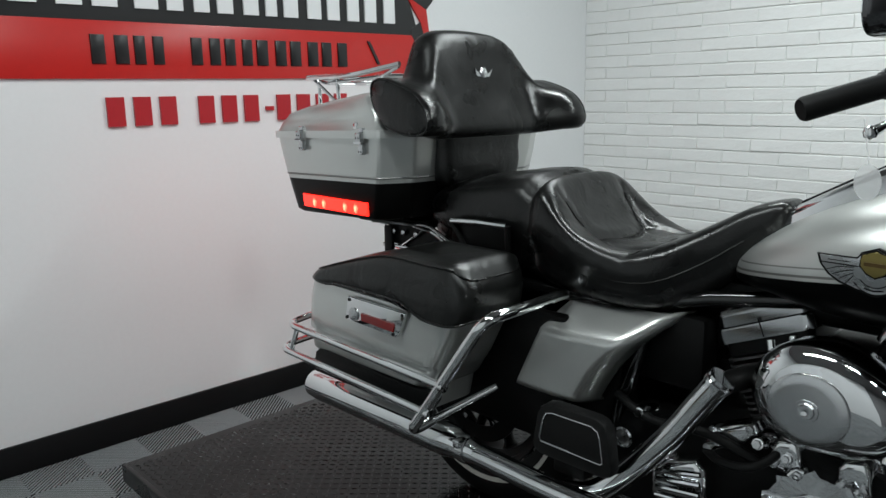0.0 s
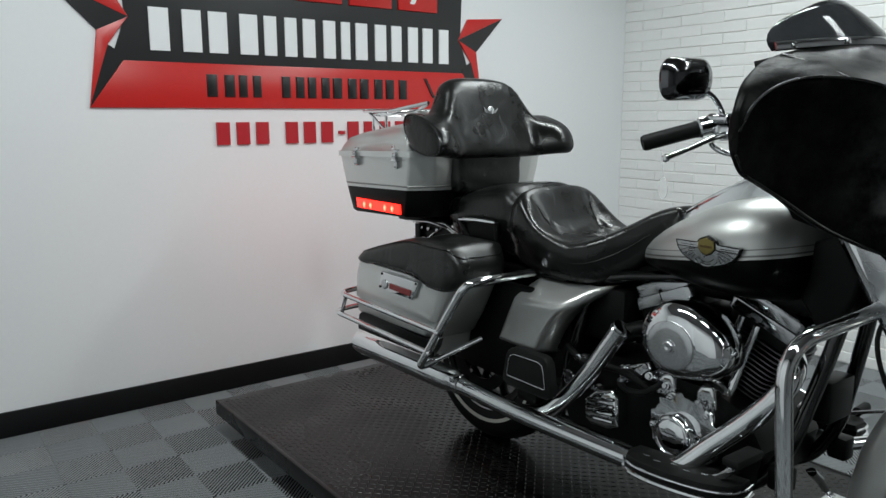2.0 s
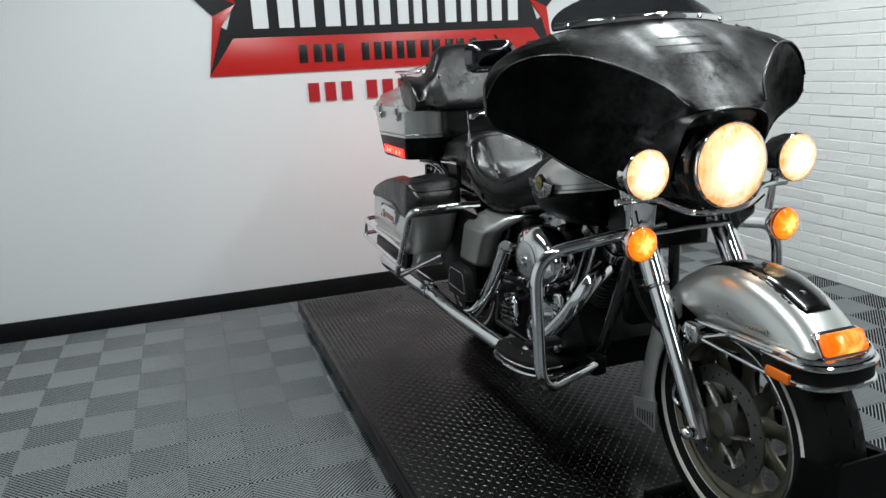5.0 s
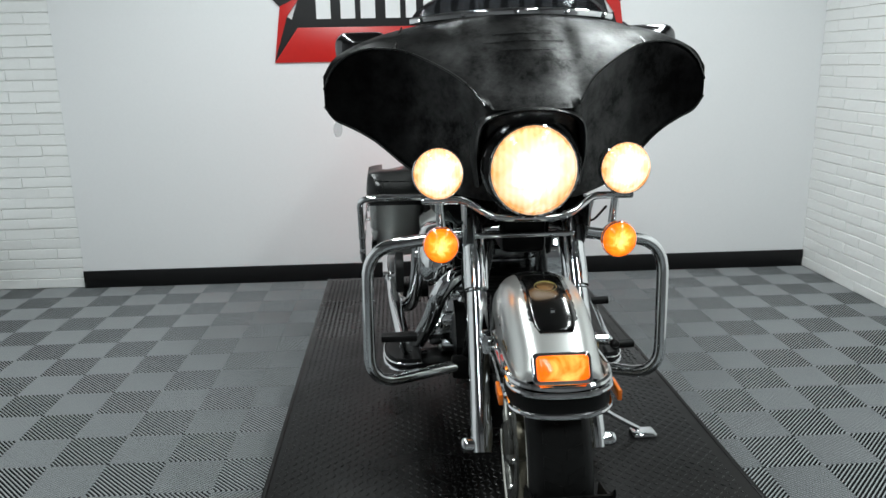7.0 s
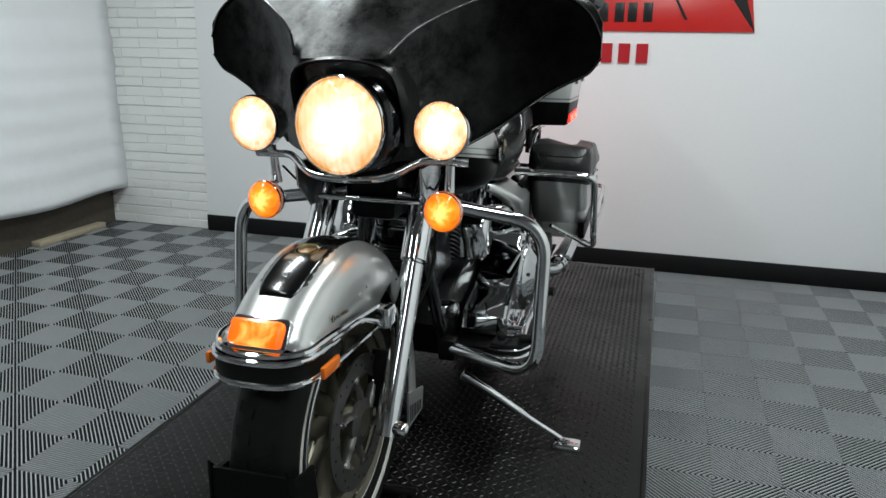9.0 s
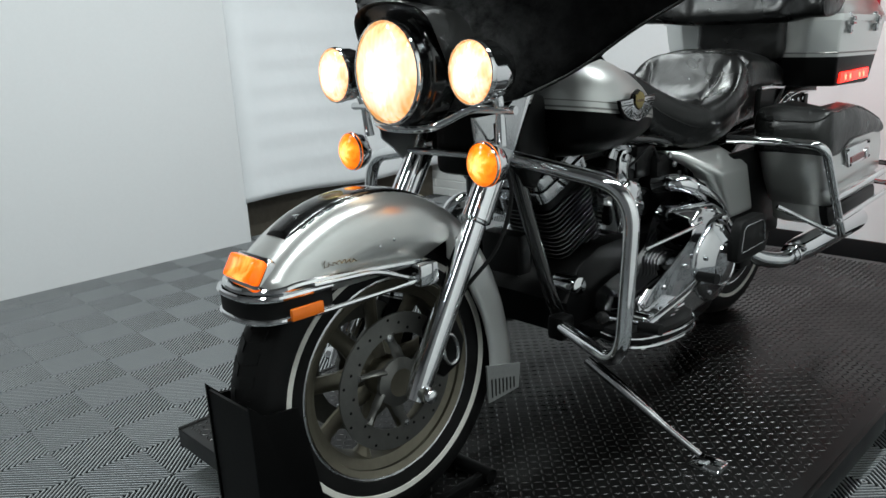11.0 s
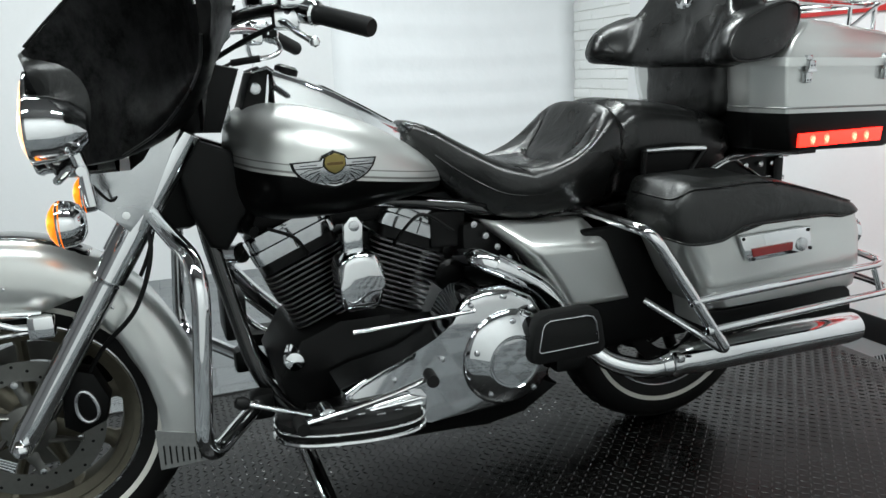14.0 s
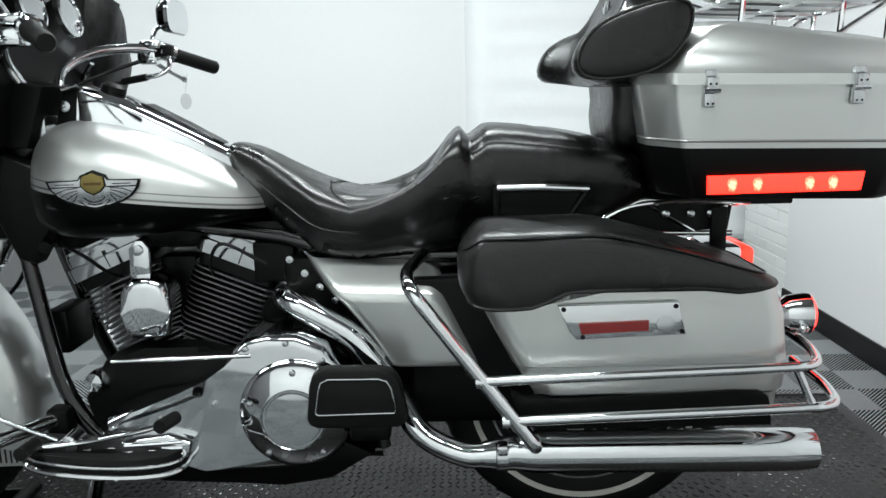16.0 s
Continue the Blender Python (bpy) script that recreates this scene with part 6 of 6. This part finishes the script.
# upright bars stand for the letters
def bars(x, widths, lo, hi, gap, d0, d1, material, name, bevel=0.0, space=None):
    for k, wdt in enumerate(widths):
        if space and k == space[0]:
            x += space[1]
        runs = [(x, x + wdt)] if wdt < 0.08 else [(x, x + wdt * 0.37), (x + wdt * 0.63, x + wdt)]
        for a, b in runs:
            face([(a, lo), (b, lo), (b, hi), (a, hi)], d0, d1, material, name, bevel=bevel)
        x += wdt + gap


bars(0.763, (0.225, 0.23, 0.165, 0.175, 0.05, 0.18, 0.165, 0.17), 1.582, 1.762, 0.033, 0.006, 0.016, SIGNWHITE, "white_bar")
bars(1.0, (0.13, 0.108, 0.117, 0.117, 0.135, 0.135, 0.13), 1.388, 1.488, 0.02, 0.010, 0.020, SIGNBLACK, "black_bar", 0.004, (2, 0.085))
face([(2.19, 1.50), (2.205, 1.50), (2.26, 1.40), (2.245, 1.40)], 0.010, 0.018, SIGNBLACK, "black_stroke")
for k in range(5):
    a = 0.87 + 0.29 * k
    face([(a, 1.845), (a + 0.25, 1.845), (a + 0.25, 2.1), (a + 0.04, 2.1), (a, 2.06)], 0.006, 0.018, SIGNRED, "red_block", bevel=0.006)
    face([(a + 0.07, 1.88), (a + 0.10, 1.88), (a + 0.20, 2.06), (a + 0.17, 2.06)], 0.016, 0.020, SIGNWHITE, "white_stroke")
# a row of plain red bars below
num = thing("number_row", pose(0, WY, 0.012) @ Matrix.Diagonal((1.016, 1, 1.016, 1)), "row of small plain red bars on the white wall", "lettering")
x = 1.035
for k in range(11):
    if k in (3,):
        x += 0.055
    w, lo, hi = (0.062, 1.165, 1.268) if k != 6 else (0.035, 1.205, 1.222)
    b = face([(x, lo), (x + w, lo), (x + w, hi), (x, hi)], 0.001, 0.012, DARKRED, "red_bar", num)
    x += w + (0.034 if k != 6 else 0.018)

# ---- hanging sheet ----
srows = []
for i in range(62):
    z = 0.25 + 2.45 * i / 61
    fold = (0.25 - z + 0.012) / 0.165 % 1.0
    row = []
    for y in range(13):
        free = min(1, y / 2)
        out = 0.011 * fold + 0.004 * math.sin(z * 9 + y * 0.8) + 0.008 * math.exp(-(z - 0.25) * 3) * math.sin(y * 1.1) - 0.028 * min(1.6, (z - 0.25) / 1.2)
        row.append(Vector((XO + 0.142 + free * out, 0.115 + 1.725 * y / 12, z + 0.012 * (1 - i / 61) * math.sin(y * 0.7))))
    srows.append(row)
tagged(part("hanging_sheet", loft(srows, False, False), SHEET, None, solid=0.004), "white plastic sheet hanging short of the floor", "sheet")
tagged(part("timber_offcut", bx((XO + 0.02, 1.05, 0.0), (XO + 0.09, 1.65, 0.035), 0.006), grain(mat("pale_timber", (0.42, 0.36, 0.26), 0.7), 40, 0.2, 0.2)), "pale timber batten lying beneath the sheet", "batten")

# ---- wheel chock ----
# board coloured dark to stand for shade and wood beneath the sheet
tagged(part("skirting_board", bx((XO, 0.14, 0.0), (XO + 0.02, WY, 0.30)), grain(mat("shaded_wood", (0.07, 0.06, 0.045), 0.75), 30, 0.3, 0.2)), "dark brown board for the shade and wood beneath the sheet", "board", kind="structure")
chock = thing("wheel_chock", pose(1.577, -1.270, ZT, 0, 0, 1.35) @ Matrix.Diagonal((0.92, 1.0, 1.0, 1)), "black steel wheel chock holding the front tyre", "wheel chock")
part("front_plate", slab([(-0.07, 0.002), (0.07, 0.002), (0.082, 0.402), (-0.082, 0.402)], 0, 0.006, Matrix(((1, 0, 0, 0), (0, 0, 1, -0.352), (0, 1, 0, 0), (0, 0, 0, 1)))), STEEL, chock)


def chock_side(s):
    part("side_plate", slab([(-0.355, 0.002), (-0.355, 0.416), (-0.328, 0.386), (-0.255, 0.375), (-0.24, 0.30), (-0.19, 0.002)], 0, s * 0.006, side_m(s * 0.08), 0.0015), STEEL, chock)
    part("foot", bx((min(s * 0.08, s * 0.17), -0.41, 0.0), (max(s * 0.08, s * 0.17), -0.10, 0.008), 0.002), STEEL, chock)
    part("cradle_arm", bx((min(s * 0.105, s * 0.125), -0.20, 0.0), (max(s * 0.105, s * 0.125), 0.22, 0.03), 0.004), STEEL, chock)


both(chock_side)
part("cradle_bar", tube([(-0.14, 0.22, 0.022), (0.14, 0.22, 0.022)], 0.018, 10), STEEL, chock)
part("bolt", lathe([(0.014, 0), (0.014, 0.008), (0, 0.009)], axis_to((0.17, 0.20, 0.004), (0, 0, 1)), 8), DULLCHROME, chock)

# ---- tread lugs of the deck, far too many to count ----
verts, faces = [], []
pitch = 0.021
ny, nx = int((PY1 - PY0 - 0.04) / pitch), int((PX1 - PX0 - 0.04) / pitch)
for j in range(ny):
    for i in range(nx):
        cx, cy = PX0 + 0.03 + i * pitch, PY0 + 0.03 + j * pitch
        a = radians(45 if (i + j) % 2 else -45)
        d, n = Vector((math.cos(a), math.sin(a), 0)), Vector((-math.sin(a), math.cos(a), 0))
        c = Vector((cx, cy, ZT - 0.0005))
        b0 = len(verts)
        top = Vector((0, 0, 0.0019))
        verts += [c + d * 0.0115, c + n * 0.0036, c - d * 0.0115, c - n * 0.0036, c + d * 0.0055 + top, c - d * 0.0055 + top]
        faces += [(b0, b0 + 1, b0 + 4), (b0 + 1, b0 + 2, b0 + 5), (b0 + 1, b0 + 5, b0 + 4), (b0 + 2, b0 + 3, b0 + 5), (b0 + 3, b0, b0 + 4), (b0 + 3, b0 + 4, b0 + 5)]
me = bpy.data.meshes.new("tread_pattern")
me.from_pydata(verts, [], faces)
me.materials.append(LUG)
lugs = new("tread_pattern", me)
lugs.parent = table
tagged(lugs, kind="stuff")
for s0, s1 in (((PX0 - 0.004, PY0, ZT - 0.06), (PX0 + 0.012, PY1, ZT + 0.002)), ((PX1 - 0.012, PY0, ZT - 0.06), (PX1 + 0.004, PY1, ZT + 0.002))):
    part("edge_rail", bx(s0, s1, 0.003), DECK, table)


# ---- bricks ----
def brick_mesh(name, length, height, seed):
    rnd = random.Random(seed)
    bm = bmesh.new()
    back = [(-length / 2, -height / 2), (length / 2, -height / 2), (length / 2, height / 2), (-length / 2, height / 2)]
    jit = [(x + rnd.uniform(-0.0008, 0.0008), z + rnd.uniform(-0.0025, 0.0025)) for x, z in back]
    rings = [[Vector((x, z, 0)) for x, z in jit], [Vector((x, z, 0.009)) for x, z in jit], [Vector((x * (1 - 0.0025 / length), z * 0.90, 0.0125 + rnd.uniform(-0.002, 0.002))) for x, z in jit]]
    loft(rings, True, True, bm)
    me = bpy.data.meshes.new(name)
    bmesh.ops.recalc_face_normals(bm, faces=bm.faces)
    bm.to_mesh(me)
    bm.free()
    me.materials.append(BRICK)
    return me


BL, BH = 0.30, 0.0645
BM = [brick_mesh("brick", BL - 0.0025, BH - 0.005, k) for k in range(8)]
HALFB = [brick_mesh("half_brick", BL / 2 - 0.0025, BH - 0.005, 20 + k) for k in range(4)]


def brick_wall(parent, m, length, near, rest_name):
    """Courses of bricks along x of m, z outward; near(x, z) picks those that stand as parts."""
    rnd = random.Random(7)
    rest_v, rest_f = [], []
    rows = int(HC / BH)
    for r in range(rows):
        z = (r + 0.5) * BH
        x = 0.0
        first = r % 2 == 1
        while x < length - 0.02:
            ln = BL / 2 if first else BL
            first = False
            if x + ln > length:
                ln = BL / 2 if length - x > BL / 2 - 0.02 else 0
                if not ln:
                    break
            me = rnd.choice(BM if ln == BL else HALFB)
            place = m @ Matrix.Translation((x + ln / 2, z, rnd.uniform(-0.0015, 0.002)))
            if near(x + ln / 2, z):
                ob = new("brick", me)
                ob.parent = parent
                ob.matrix_world = place
            else:
                b0 = len(rest_v)
                rest_v += [place @ v.co for v in me.vertices]
                rest_f += [tuple(b0 + i for i in p.vertices) for p in me.polygons]
            x += ln
    if rest_v:
        me = bpy.data.meshes.new(rest_name)
        me.from_pydata(rest_v, [], rest_f)
        me.materials.append(BRICK)
        ob = new(rest_name, me)
        ob.parent = parent
        tagged(ob, kind="stuff")


# right wall: x of the courses runs towards the camera, out is -x
brick_wall(right_wall, Matrix(((0, 0, -1, XR + 0.012), (-1, 0, 0, WY), (0, 1, 0, 0), (0, 0, 0, 1))), 4.0, lambda x, z: x < 1.75 and 0.75 < z < 2.05, "brickwork")
brick_wall(left_wall, Matrix(((1, 0, 0, XO - 0.1), (0, 0, -1, WY + 0.017), (0, 1, 0, 0), (0, 0, 0, 1))), XL - XO + 0.25, lambda x, z: z < 1.6, "brickwork")

# ---- floor tiles with diagonal ribs ----
TS = 0.206
TX0, TY0 = -0.006, -0.012
floor = tagged(part("floor", bx((XO, YF, -0.0185), (XR, WY, -0.0038)), TILEBASE), "interlocking grey plastic floor tiles with diagonal ribs", "floor", kind="structure")


def tile_mesh(way):
    bm = bmesh.new()
    step, width, n = TS / 12, 0.0051, 12
    v, f = [], []
    half = TS / 2 - 0.0005

    def clip(c0, c1):
        """The strip c0 < x + y < c1 cut to the square."""
        poly = [(-half, -half), (half, -half), (half, half), (-half, half)]
        for sign, c in ((1, c0), (-1, c1)):
            out = []
            for (ax, ay), (bx_, by_) in zip(poly, poly[1:] + poly[:1]):
                da, db = sign * (ax + ay - c), sign * (bx_ + by_ - c)
                if da >= 0:
                    out.append((ax, ay))
                if (da >= 0) != (db >= 0):
                    t = da / (da - db)
                    out.append((ax + (bx_ - ax) * t, ay + (by_ - ay) * t))
            poly = out
            if len(poly) < 3:
                return []
        return poly
    for k in range(-n, n):
        poly = clip(k * step + 0.0056, k * step + 0.0056 + width)
        if len(poly) < 3:
            continue
        mid = k * step + 0.0056 + width / 2
        base = [[min(half, max(-half, q + (x + y - mid) * 0.02)) for q in (x, y)] for x, y in poly]
        if not way:
            poly = [(-x, y) for x, y in poly][::-1]
            base = [(-x, y) for x, y in base][::-1]
        b0, m = len(v), len(poly)
        v += [(x, y, 0.0) for x, y in poly] + [(x, y, -0.0042) for x, y in base]
        f.append(tuple(range(b0, b0 + m)))
        f += [(b0 + (i + 1) % m, b0 + i, b0 + m + i, b0 + m + (i + 1) % m) for i in range(m)]
    me = bpy.data.meshes.new("floor_tile")
    me.from_pydata(v, [], f)
    me.materials.append(TILE)
    return me


TM = [tile_mesh(True), tile_mesh(False)]
bulk_v, bulk_f = [], []
for j in range(-26, 10):
    for i in range(-9, 20):
        cx, cy = TX0 + (i + 0.5) * TS, TY0 + (j + 0.5) * TS
        if cx < XO - 0.09 or cx > XR + 0.09 or cy > WY + 0.06 or cy < YF + 0.05:
            continue
        under = PX0 + 0.2 < cx < PX1 - 0.2 and PY0 + 0.2 < cy < PY1 - 0.2
        me = TM[(i + j) % 2]
        near = (-0.9 < cx < PX0 + 0.05 or PX1 - 0.05 < cx < 3.6) and -1.7 < cy < WY
        if under:
            continue
        if near:
            ob = new("floor_tile", me)
            ob.parent = floor
            ob.matrix_world = Matrix.Translation((cx, cy, 0))
        else:
            b0 = len(bulk_v)
            bulk_v += [(p.co.x + cx, p.co.y + cy, p.co.z) for p in me.vertices]
            bulk_f += [tuple(b0 + q for q in p.vertices) for p in me.polygons]
me = bpy.data.meshes.new("floor_tiles_far")
me.from_pydata(bulk_v, [], bulk_f)
me.materials.append(TILE)
ob = new("tile_field", me)
ob.parent = floor
tagged(ob, kind="stuff")
